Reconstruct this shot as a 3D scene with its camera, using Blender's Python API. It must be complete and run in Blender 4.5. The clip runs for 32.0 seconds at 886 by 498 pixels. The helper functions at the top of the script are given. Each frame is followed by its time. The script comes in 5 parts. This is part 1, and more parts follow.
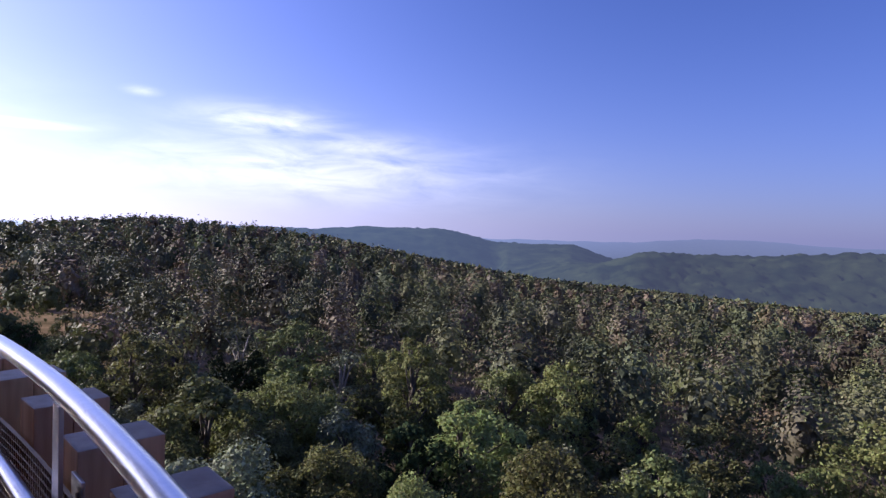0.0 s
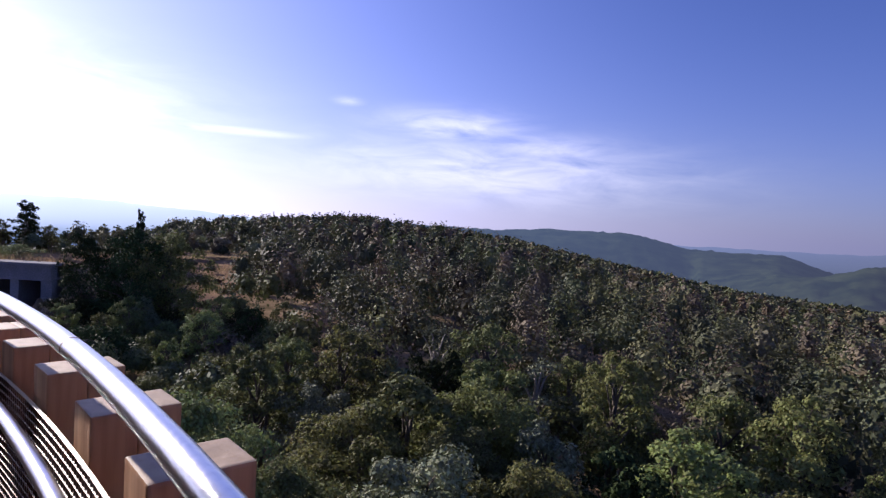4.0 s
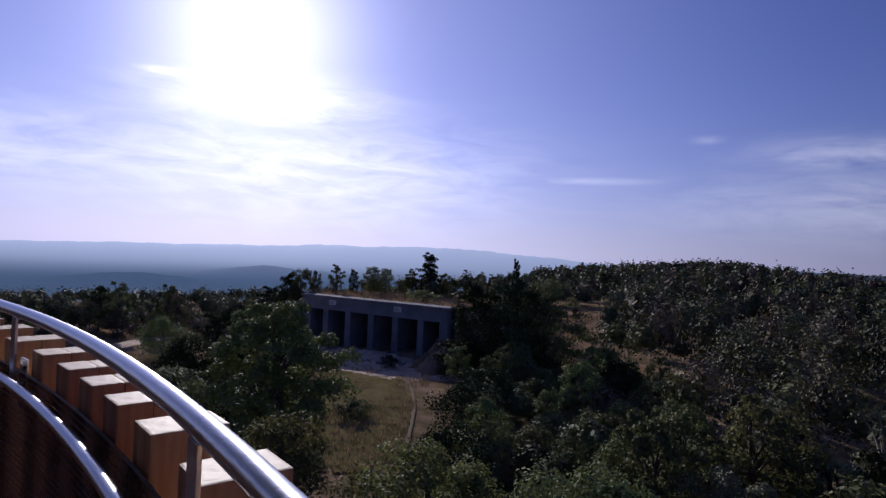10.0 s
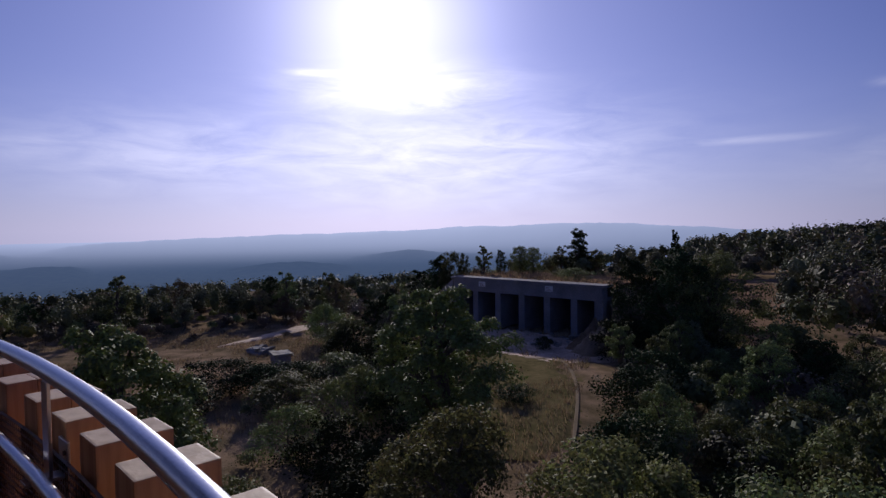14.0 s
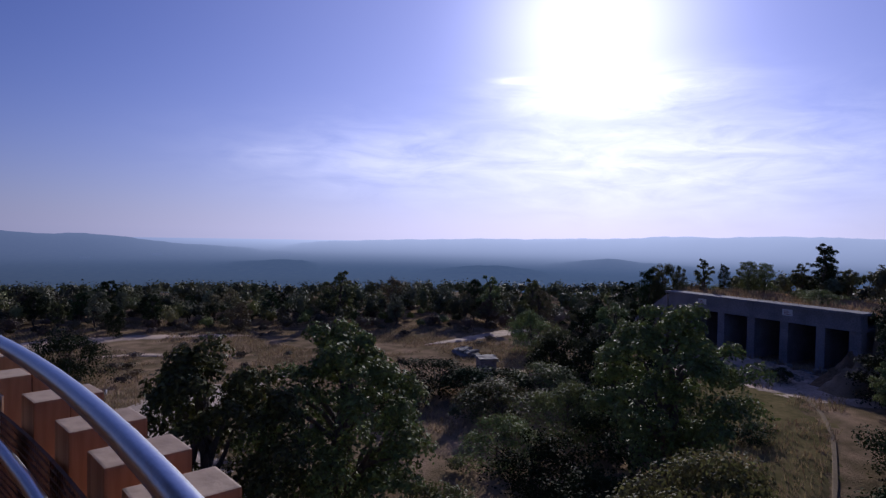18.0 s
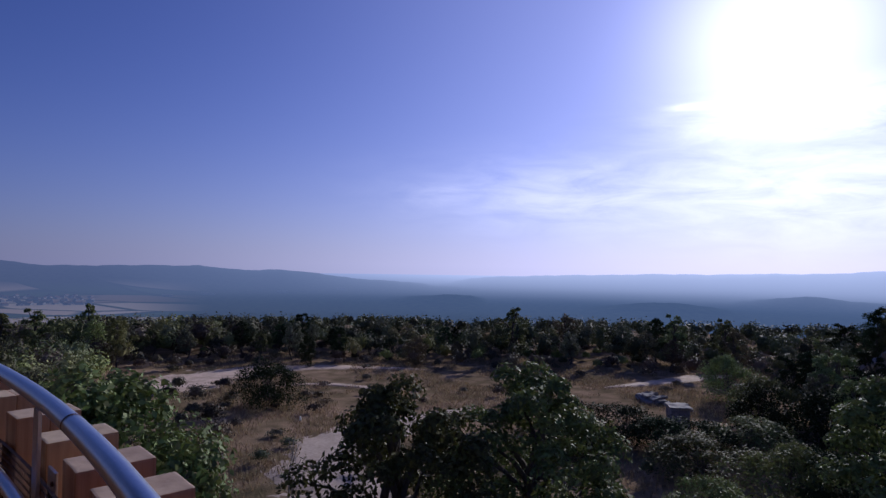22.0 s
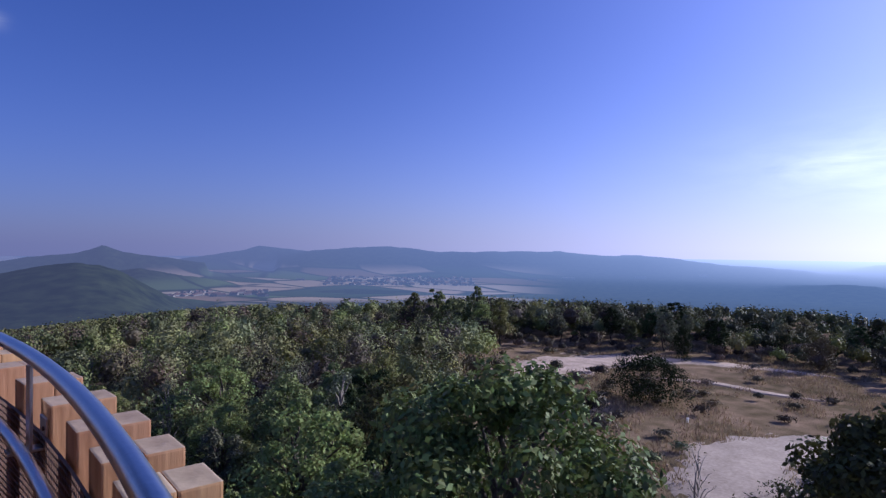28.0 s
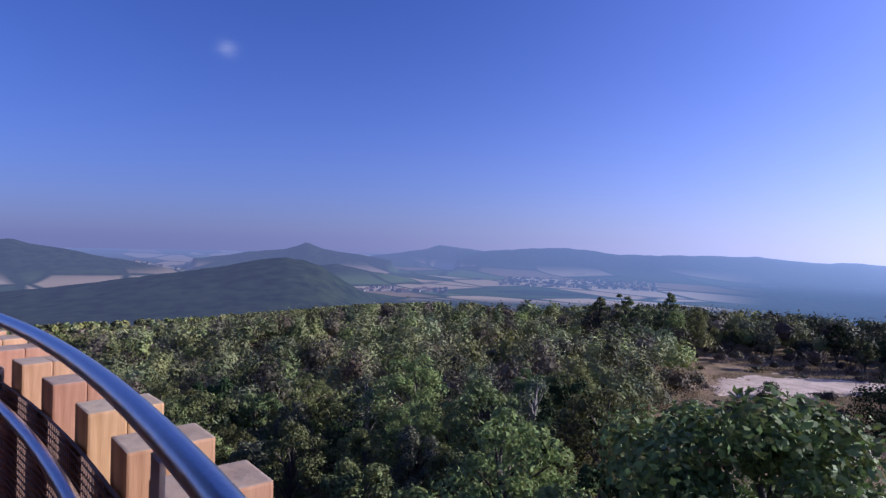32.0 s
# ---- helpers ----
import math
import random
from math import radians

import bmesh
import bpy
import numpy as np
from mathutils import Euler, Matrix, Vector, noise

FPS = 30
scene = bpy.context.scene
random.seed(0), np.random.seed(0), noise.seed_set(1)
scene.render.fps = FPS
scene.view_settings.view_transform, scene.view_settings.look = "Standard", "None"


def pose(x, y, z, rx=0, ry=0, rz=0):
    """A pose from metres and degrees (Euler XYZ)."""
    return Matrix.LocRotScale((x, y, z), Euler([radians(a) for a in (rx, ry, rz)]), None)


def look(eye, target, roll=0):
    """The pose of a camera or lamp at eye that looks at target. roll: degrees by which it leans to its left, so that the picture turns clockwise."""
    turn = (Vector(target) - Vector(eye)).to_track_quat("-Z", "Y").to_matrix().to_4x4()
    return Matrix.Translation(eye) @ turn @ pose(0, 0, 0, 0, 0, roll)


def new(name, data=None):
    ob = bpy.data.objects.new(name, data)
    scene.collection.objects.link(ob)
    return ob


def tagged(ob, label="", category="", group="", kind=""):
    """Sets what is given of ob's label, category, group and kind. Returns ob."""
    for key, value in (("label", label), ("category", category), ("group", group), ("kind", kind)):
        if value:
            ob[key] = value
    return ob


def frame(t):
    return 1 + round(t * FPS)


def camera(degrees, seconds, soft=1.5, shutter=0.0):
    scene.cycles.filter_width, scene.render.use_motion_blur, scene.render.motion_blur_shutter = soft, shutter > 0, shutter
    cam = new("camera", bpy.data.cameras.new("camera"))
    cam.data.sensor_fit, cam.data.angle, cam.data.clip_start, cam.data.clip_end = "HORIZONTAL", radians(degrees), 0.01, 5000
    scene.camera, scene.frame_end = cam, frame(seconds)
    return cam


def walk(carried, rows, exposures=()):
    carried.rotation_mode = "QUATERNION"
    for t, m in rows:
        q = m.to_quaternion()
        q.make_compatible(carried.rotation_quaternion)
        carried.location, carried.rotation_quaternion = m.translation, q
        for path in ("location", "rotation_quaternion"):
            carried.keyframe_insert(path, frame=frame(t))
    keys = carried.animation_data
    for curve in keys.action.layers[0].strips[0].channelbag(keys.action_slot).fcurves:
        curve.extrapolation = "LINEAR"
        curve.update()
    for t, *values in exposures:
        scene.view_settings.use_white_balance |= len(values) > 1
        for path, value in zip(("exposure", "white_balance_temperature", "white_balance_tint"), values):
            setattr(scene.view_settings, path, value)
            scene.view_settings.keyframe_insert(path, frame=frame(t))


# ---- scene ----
cam = camera(73.0, 32.0, soft=1.4)
# seconds, eye x y z, heading to the left of +y, tilt up, lean (degrees)
PATH = [
    (0.0, 4.574, 3.682, 11.635, 3.22, -1.99, 2.00),
    (0.5, 4.489, 3.781, 11.630, 2.09, -1.80, 0.22),
    (1.0, 4.401, 3.879, 11.624, 6.56, -1.95, 0.38),
    (1.5, 4.248, 4.084, 11.620, 9.91, -1.10, 0.11),
    (2.0, 4.085, 4.282, 11.616, 14.22, -1.88, 0.81),
    (2.5, 3.953, 4.384, 11.619, 16.33, -2.61, 2.00),
    (3.0, 3.819, 4.483, 11.621, 16.78, -0.94, 0.10),
    (3.5, 3.538, 4.688, 11.589, 18.98, -2.38, 2.53),
    (5.5, 2.947, 5.068, 11.621, 24.87, -1.83, 1.80),
    (6.0, 2.646, 5.223, 11.621, 28.48, -2.50, 1.61),
    (6.5, 2.423, 5.359, 11.614, 33.42, -0.57, 1.73),
    (7.0, 2.193, 5.485, 11.607, 37.03, -1.58, 3.13),
    (7.5, 1.958, 5.551, 11.607, 36.85, 0.07, 1.68),
    (8.0, 1.721, 5.608, 11.608, 40.42, -1.62, 2.62),
    (8.5, 1.250, 5.741, 11.600, 46.84, -1.01, 2.32),
    (9.0, 0.768, 5.831, 11.587, 53.17, -0.57, 3.57),
    (9.5, 0.640, 5.827, 11.592, 52.01, 0.28, 2.40),
    (10.0, 0.512, 5.819, 11.597, 53.51, 0.13, 2.65),
    (10.5, 0.273, 5.846, 11.602, 56.15, -0.53, 1.59),
    (11.0, 0.032, 5.863, 11.606, 57.78, -1.32, 2.75),
    (11.5, -0.088, 5.846, 11.616, 58.92, -1.63, 2.91),
    (12.0, -0.207, 5.826, 11.626, 58.17, -1.48, 1.63),
    (12.5, -0.591, 5.818, 11.617, 61.57, -1.42, 1.45),
    (13.0, -0.975, 5.785, 11.608, 67.59, -1.39, -0.12),
    (13.5, -1.079, 5.759, 11.623, 67.70, -1.16, 0.80),
    (14.0, -1.182, 5.731, 11.637, 66.75, -2.12, -0.70),
    (14.5, -1.494, 5.658, 11.627, 69.86, -2.99, 1.07),
    (16.5, -2.258, 5.420, 11.639, 76.53, -2.72, 1.45),
    (17.0, -2.591, 5.298, 11.631, 82.54, -1.67, 0.39),
    (17.5, -2.776, 5.186, 11.633, 86.71, -2.08, 1.68),
    (18.0, -2.956, 5.068, 11.635, 85.48, -1.60, 1.16),
    (18.5, -3.095, 4.994, 11.631, 87.19, -2.57, 2.39),
    (19.0, -3.231, 4.916, 11.627, 89.93, -1.34, 0.44),
    (19.5, -3.505, 4.745, 11.618, 95.12, -0.14, 0.44),
    (20.0, -3.599, 4.659, 11.623, 94.79, 0.07, 0.56),
    (20.5, -3.739, 4.542, 11.626, 95.35, 0.15, 1.03),
    (21.0, -3.876, 4.421, 11.630, 98.37, 0.67, -0.20),
    (21.5, -3.999, 4.315, 11.632, 100.14, 1.37, 0.21),
    (22.0, -4.119, 4.206, 11.634, 101.39, 1.53, 0.87),
    (22.5, -4.272, 4.025, 11.633, 100.51, 0.80, -0.64),
    (23.0, -4.417, 3.838, 11.633, 103.24, -0.00, -0.25),
    (23.5, -4.530, 3.730, 11.641, 106.26, 0.91, -0.69),
    (24.0, -4.641, 3.619, 11.650, 107.34, 1.11, -0.03),
    (24.5, -4.849, 3.316, 11.636, 109.25, 0.39, -1.18),
    (25.0, -5.037, 3.002, 11.622, 114.05, -0.53, -0.50),
    (25.5, -5.179, 2.772, 11.622, 120.80, 1.47, -1.91),
    (27.5, -5.639, 1.789, 11.623, 130.98, 1.16, -1.58),
    (28.0, -5.724, 1.530, 11.623, 134.53, -0.21, 0.39),
    (28.5, -5.758, 1.363, 11.618, 134.91, -0.44, 1.56),
    (29.0, -5.786, 1.195, 11.613, 135.29, -0.94, 0.41),
    (29.5, -5.858, 0.886, 11.607, 137.93, -2.29, 1.93),
    (30.0, -5.897, 0.570, 11.601, 144.26, -2.04, 1.47),
    (30.5, -5.905, 0.485, 11.607, 144.92, -1.47, 0.66),
    (31.0, -5.884, 0.397, 11.614, 144.73, -0.45, 0.14),
    (31.5, -5.889, 0.015, 11.604, 147.13, -0.07, 1.90),
    (32.0, -5.870, -0.366, 11.594, 151.29, -0.37, 1.40),
]


def view(x, y, z, yaw, tilt, lean):
    a, e = radians(yaw), radians(tilt)
    ahead = Vector((-math.sin(a) * math.cos(e), math.cos(a) * math.cos(e), math.sin(e)))
    return look((x, y, z), Vector((x, y, z)) + ahead, lean)


walk(cam, [(r[0], view(*r[1:])) for r in PATH],
     exposures=[(t, e + 0.28, k, 19) for t, e, k in ((0, 0.55, 6150), (3, 0.31, 6300), (6, 0.08, 6200), (9, -0.76, 5900), (13, -1.1, 6150), (19, -0.92, 5750),
                                            (24, -0.8, 5600), (28, -0.08, 5450), (32, 0.14, 5450))])

# ---- world and sun ----
SUN_AZ, SUN_EL = 72.0, 19.0  # to the left of +y, above the horizon
sun_way = Vector((-math.sin(radians(SUN_AZ)) * math.cos(radians(SUN_EL)),
                  math.cos(radians(SUN_AZ)) * math.cos(radians(SUN_EL)), math.sin(radians(SUN_EL))))
world = bpy.data.worlds.new("world")
scene.world = world
world.use_nodes = True
wn, wl = world.node_tree.nodes, world.node_tree.links
wn.clear()


sky = wn.new("ShaderNodeTexSky")
sky.sky_type = "NISHITA"
sky.sun_disc = False
sky.sun_elevation = radians(SUN_EL)
sky.sun_rotation = -radians(SUN_AZ)
sky.altitude, sky.air_density, sky.dust_density, sky.ozone_density = 500.0, 1.0, 0.45, 3.0


def wmath(op, a, b=None):
    n = wn.new("ShaderNodeMath")
    n.operation = op
    for k, v in enumerate((a, b)):
        if v is None:
            continue
        if isinstance(v, (int, float)):
            n.inputs[k].default_value = v
        else:
            wl.new(v, n.inputs[k])
    return n.outputs[0]


def wdot(way):
    n = wn.new("ShaderNodeVectorMath")
    n.operation = "DOT_PRODUCT"
    n.inputs[1].default_value = way
    wl.new(way_in, n.inputs[0])
    return n.outputs["Value"]


def wmix(fac, a, b, mode="MIX"):
    n = wn.new("ShaderNodeMixRGB")
    n.blend_type = mode
    for k, v in (("Fac", fac), ("Color1", a), ("Color2", b)):
        if isinstance(v, (int, float)):
            n.inputs[k].default_value = v
        elif isinstance(v, tuple):
            n.inputs[k].default_value = (*v, 1)
        else:
            wl.new(v, n.inputs[k])
    return n.outputs[0]


way_in = wn.new("ShaderNodeTexCoord").outputs["Generated"]
mp = wn.new("ShaderNodeMapping")
mp.inputs["Scale"].default_value = (5.0, 5.0, 22.0)
wl.new(way_in, mp.inputs["Vector"])
cn = wn.new("ShaderNodeTexNoise")
for key, value in (("Scale", 1.6), ("Detail", 7.0), ("Roughness", 0.6), ("Distortion", 0.5)):
    cn.inputs[key].default_value = value
wl.new(mp.outputs[0], cn.inputs["Vector"])
wisps = wn.new("ShaderNodeMapRange")
wisps.inputs["From Min"].default_value, wisps.inputs["From Max"].default_value = 0.26, 0.66
wl.new(cn.outputs["Fac"], wisps.inputs["Value"])
up = wdot((0, 0, 1))
to_sun = wdot(sun_way)
# thin high clouds: bearing, height (degrees), half length, half height (radians), thickness
CIRRUS = [(20.1, 9.0, 0.10, 0.022, 0.5), (11.4, 7.3, 0.11, 0.020, 0.46), (14.0, 5.0, 0.26, 0.045, 0.46), (41.0, 7.0, 0.11, 0.006, 0.3),
          (86.7, 6.6, 0.24, 0.055, 0.42), (67.2, 6.6, 0.28, 0.075, 0.7), (69.7, 12.5, 0.15, 0.035, 1.0), (77.6, 14.1, 0.05, 0.006, 1.0),
          (171.5, 16.6, 0.013, 0.010, 0.34), (99.9, 6.6, 0.10, 0.026, 0.28), (30.0, 10.6, 0.02, 0.006, 0.25)]
veil = None
for az, el, hw, hh, thick in CIRRUS:
    a_, e_ = radians(az), radians(el)
    mid = (-math.sin(a_), math.cos(a_), 0)
    side = wmath("MULTIPLY", wdot((math.cos(a_), math.sin(a_), 0)), 1 / hw)
    tall = wmath("MULTIPLY", wmath("SUBTRACT", up, math.sin(e_)), 1 / hh)
    far = wmath("ADD", wmath("MULTIPLY", side, side), wmath("MULTIPLY", tall, tall))
    m_ = wmath("MULTIPLY", wmath("EXPONENT", wmath("MULTIPLY", far, -1.0)), thick)
    m_ = wmath("MULTIPLY", m_, wmath("GREATER_THAN", wdot(mid), 0.0))
    veil = m_ if veil is None else wmath("MAXIMUM", veil, m_)
veil = wmath("MINIMUM", wmath("MULTIPLY", wmath("MULTIPLY", veil, wisps.outputs[0]), 1.15), 0.92)
hue = wmix(1.0, sky.outputs[0], (0.74, 0.80, 1.46), "MULTIPLY")
# pale haze low over the land, brighter towards the sun
low = wmath("EXPONENT", wmath("MULTIPLY", wmath("MAXIMUM", up, 0.0), -9.0))
toward = wmath("MULTIPLY_ADD", to_sun, 0.5)
toward.node.inputs[2].default_value = 0.5
haze = wmix(wmath("POWER", toward, 4.5), (1.9, 2.1, 4.1), (17.0, 16.8, 21.0))
hue = wmix(wmath("MULTIPLY", low, 0.8), hue, haze)
cloud_light = wmix(wmath("POWER", toward, 3.0), (4.2, 4.4, 5.8), (27.0, 27.0, 29.0))
hue = wmix(veil, hue, cloud_light)
# glare round the sun
glow = wmath("MULTIPLY", wmath("POWER", wmath("MAXIMUM", to_sun, 0.0), 110.0), 20.0)
hue = wmix(1.0, hue, wmix(1.0, glow, (1.0, 0.98, 0.95), "MULTIPLY"), "ADD")
wide = wmath("MULTIPLY", wmath("POWER", wmath("MAXIMUM", to_sun, 0.0), 8.0), 4.2)
hue = wmix(1.0, hue, wmix(1.0, wide, (0.95, 0.95, 1.1), "MULTIPLY"), "ADD")
broad = wmath("MULTIPLY", wmath("POWER", wmath("MAXIMUM", to_sun, 0.0), 3.0), 2.1)
hue = wmix(1.0, hue, wmix(1.0, broad, (0.76, 0.80, 1.55), "MULTIPLY"), "ADD")
bg = wn.new("ShaderNodeBackground")
bg.inputs["Strength"].default_value = 0.064
out = wn.new("ShaderNodeOutputWorld")
wl.new(hue, bg.inputs["Color"])
wl.new(bg.outputs[0], out.inputs["Surface"])

sun = new("sun", bpy.data.lights.new("sun", "SUN"))
sun.data.energy, sun.data.angle, sun.data.color = 5.0, radians(0.6), (1.0, 0.93, 0.82)
sun.matrix_world = look(sun_way * 50, (0, 0, 0))


# ---- materials ----
def material(name, base, dark, scale=4.0, fine=40.0, rough=0.8, metal=0.0, bump=0.3, detail=5.0, coords="Object",
             vary=0.0, islands=0.0, stretch=(1, 1, 1), bump_dist=0.01, translucent=0.0, gloss=0.5, tinted=False):
    """A surface between two colours by noise at two sizes, with fine relief."""
    m = bpy.data.materials.new(name)
    m.use_nodes = True
    nt = m.node_tree
    n, l = nt.nodes, nt.links
    p = n["Principled BSDF"]
    p.inputs["Roughness"].default_value, p.inputs["Metallic"].default_value = rough, metal
    p.inputs["Specular IOR Level"].default_value = gloss
    tc, mpg = n.new("ShaderNodeTexCoord"), n.new("ShaderNodeMapping")
    mpg.inputs["Scale"].default_value = stretch
    l.new(tc.outputs[coords], mpg.inputs["Vector"])
    a, b = n.new("ShaderNodeTexNoise"), n.new("ShaderNodeTexNoise")
    for t, s in ((a, scale), (b, fine)):
        t.inputs["Scale"].default_value, t.inputs["Detail"].default_value = s, detail
        l.new(mpg.outputs[0], t.inputs["Vector"])
    add = n.new("ShaderNodeMath")
    add.operation = "MULTIPLY_ADD"
    add.inputs[1].default_value = 0.45
    l.new(b.outputs["Fac"], add.inputs[0])
    half = n.new("ShaderNodeMath")
    half.operation = "MULTIPLY"
    half.inputs[1].default_value = 0.55
    l.new(a.outputs["Fac"], half.inputs[0])
    l.new(half.outputs[0], add.inputs[2])
    ramp = n.new("ShaderNodeValToRGB")
    e = ramp.color_ramp.elements
    e[0].position, e[0].color = 0.34, (*dark, 1)
    e[1].position, e[1].color = 0.66, (*base, 1)
    l.new(add.outputs[0], ramp.inputs[0])
    colour = ramp.outputs[0]
    for amount, kind, socket in ((vary, "ShaderNodeObjectInfo", "Random"), (islands, "ShaderNodeNewGeometry", "Random Per Island")):
        if amount:
            src = n.new(kind)
            mr = n.new("ShaderNodeMapRange")
            mr.inputs["To Min"].default_value, mr.inputs["To Max"].default_value = 1 - amount, 1 + amount
            l.new(src.outputs[socket], mr.inputs["Value"])
            hsv = n.new("ShaderNodeHueSaturation")
            l.new(mr.outputs[0], hsv.inputs["Value"])
            hr = n.new("ShaderNodeMapRange")
            hr.inputs["To Min"].default_value, hr.inputs["To Max"].default_value = 0.5 - amount * 0.09, 0.5 + amount * 0.06
            l.new(src.outputs[socket], hr.inputs["Value"])
            l.new(hr.outputs[0], hsv.inputs["Hue"])
            l.new(colour, hsv.inputs["Color"])
            colour = hsv.outputs[0]
    if tinted:
        at = n.new("ShaderNodeAttribute")
        at.attribute_name = "tint"
        hsv = n.new("ShaderNodeHueSaturation")
        for lo, hi, key in ((0.42, 1.35, "Value"), (0.465, 0.525, "Hue"), (0.78, 1.1, "Saturation")):
            mr = n.new("ShaderNodeMapRange")
            mr.inputs["To Min"].default_value, mr.inputs["To Max"].default_value = lo, hi
            sc = n.new("ShaderNodeMath")
            sc.operation = "FRACT"
            mu = n.new("ShaderNodeMath")
            mu.operation = "MULTIPLY"
            mu.inputs[1].default_value = {"Value": 1.0, "Hue": 7.3, "Saturation": 13.7}[key]
            l.new(at.outputs["Fac"], mu.inputs[0])
            l.new(mu.outputs[0], sc.inputs[0])
            l.new(sc.outputs[0], mr.inputs["Value"])
            l.new(mr.outputs[0], hsv.inputs[key])
        l.new(colour, hsv.inputs["Color"])
        colour = hsv.outputs[0]
    l.new(colour, p.inputs["Base Color"])
    if bump:
        bp = n.new("ShaderNodeBump")
        bp.inputs["Strength"].default_value, bp.inputs["Distance"].default_value = bump, bump_dist
        l.new(add.outputs[0], bp.inputs["Height"])
        l.new(bp.outputs[0], p.inputs["Normal"])
    if translucent:
        tr, mx = n.new("ShaderNodeBsdfTranslucent"), n.new("ShaderNodeMixShader")
        mx.inputs[0].default_value = translucent
        l.new(colour, tr.inputs["Color"])
        l.new(p.outputs[0], mx.inputs[1])
        l.new(tr.outputs[0], mx.inputs[2])
        l.new(mx.outputs[0], n["Material Output"].inputs["Surface"])
    return m


M_WOOD = material("larch", (0.60, 0.345, 0.18), (0.34, 0.16, 0.07), 3.0, 11, 0.6, vary=0.16, stretch=(7, 7, 0.6), bump=0.3)
M_ENDGRAIN = material("end_grain", (0.54, 0.405, 0.285), (0.31, 0.215, 0.14), 7, 34, 0.6, vary=0.12, bump=0.5)
M_DECK = material("deck_boards", (0.30, 0.13, 0.07), (0.19, 0.07, 0.04), 3, 30, 0.6, stretch=(1, 8, 8), vary=0.12)
M_BROWN = material("dark_timber", (0.10, 0.05, 0.03), (0.05, 0.025, 0.018), 3, 30, 0.6, stretch=(8, 8, 1))
M_STEEL = material("brushed_steel", (0.62, 0.63, 0.66), (0.52, 0.53, 0.56), 6, 160, 0.28, 1.0, 0.08)
M_WIRE = material("dark_wire", (0.15, 0.08, 0.055), (0.09, 0.05, 0.035), 20, 90, 0.5, 0.2, 0.0)
M_SHAFT = material("plaster_shaft", (0.45, 0.42, 0.38), (0.33, 0.3, 0.27), 1.5, 30, 0.9)
M_CONCRETE = material("concrete", (0.36, 0.325, 0.285), (0.17, 0.15, 0.13), 0.6, 9, 0.9, bump=0.4, bump_dist=0.03)
# cooler, slightly darker copy of the concrete, with shade put into its colour
M_FACE = material("shaded_concrete", (0.33, 0.31, 0.32), (0.16, 0.15, 0.155), 0.5, 7, 0.95, bump=0.5, bump_dist=0.04, gloss=0.1)
M_SIGN = material("sign_white", (0.78, 0.77, 0.74), (0.62, 0.61, 0.59), 3, 30, 0.6, bump=0)
M_BAR = material("sign_bars", (0.30, 0.07, 0.06), (0.2, 0.05, 0.05), 3, 30, 0.6, bump=0)
M_DIRT = material("dry_dirt", (0.66, 0.49, 0.37), (0.30, 0.21, 0.145), 0.55, 4, 0.95, bump=0.6, bump_dist=0.05)
M_EARTH = material("reddish_earth", (0.36, 0.235, 0.15), (0.15, 0.10, 0.055), 0.3, 4, 0.95, bump=0.6, bump_dist=0.06, gloss=0.0)
M_MEADOW = material("olive_meadow", (0.21, 0.165, 0.082), (0.085, 0.08, 0.034), 0.35, 2.2, 0.95, bump=0.7, bump_dist=0.08, gloss=0.0)
M_DRYTURF = material("dry_turf", (0.42, 0.26, 0.14), (0.22, 0.13, 0.065), 0.5, 5, 0.95, bump=0.7, bump_dist=0.08, gloss=0.0)
M_PATH = material("trodden_path", (0.33, 0.265, 0.185), (0.20, 0.155, 0.10), 0.5, 6, 0.95, gloss=0.0)
M_ROAD = material("gravel_road", (0.50, 0.39, 0.305), (0.26, 0.195, 0.145), 0.5, 5, 0.95, bump=0.5, bump_dist=0.04)
M_BARK = material("bark", (0.13, 0.10, 0.075), (0.05, 0.04, 0.03), 6, 30, 0.9, stretch=(4, 4, 1), bump=0.8, bump_dist=0.02)
M_DEADWOOD = material("dead_wood", (0.34, 0.30, 0.26), (0.2, 0.17, 0.15), 6, 30, 0.9, stretch=(4, 4, 1))


def leaf_material(name, base, dark, vary=0.42, islands=0.35, tinted=False, scale=0.8, through_light=0.10, sheen=0.16):
    return material(name, base, dark, scale, 9, 0.68, bump=0.0, vary=vary, islands=islands, translucent=through_light, gloss=sheen, tinted=tinted)


M_LEAF = [leaf_material("oak_leaves", (0.185, 0.205, 0.075), (0.095, 0.12, 0.042), through_light=0.22),
          leaf_material("light_leaves", (0.235, 0.25, 0.09), (0.13, 0.155, 0.05), through_light=0.36),
          leaf_material("grey_leaves", (0.20, 0.205, 0.12), (0.11, 0.12, 0.065)),
          leaf_material("autumn_leaves", (0.215, 0.175, 0.085), (0.12, 0.10, 0.048)),
          # dark green kind, with backlit shade painted in as a still deeper colour
          leaf_material("dark_shaded_leaves", (0.048, 0.066, 0.026), (0.022, 0.034, 0.013), through_light=0.04, sheen=0.03),
          leaf_material("red_leaves", (0.15, 0.115, 0.07), (0.09, 0.068, 0.042)),
          leaf_material("glossy_leaves", (0.17, 0.195, 0.058), (0.07, 0.09, 0.028), through_light=0.18, sheen=0.24)]
M_GRASS = material("dry_grass", (0.42, 0.30, 0.17), (0.20, 0.155, 0.08), 0.15, 2.0, 0.9, bump=0, islands=0.3, translucent=0.2)


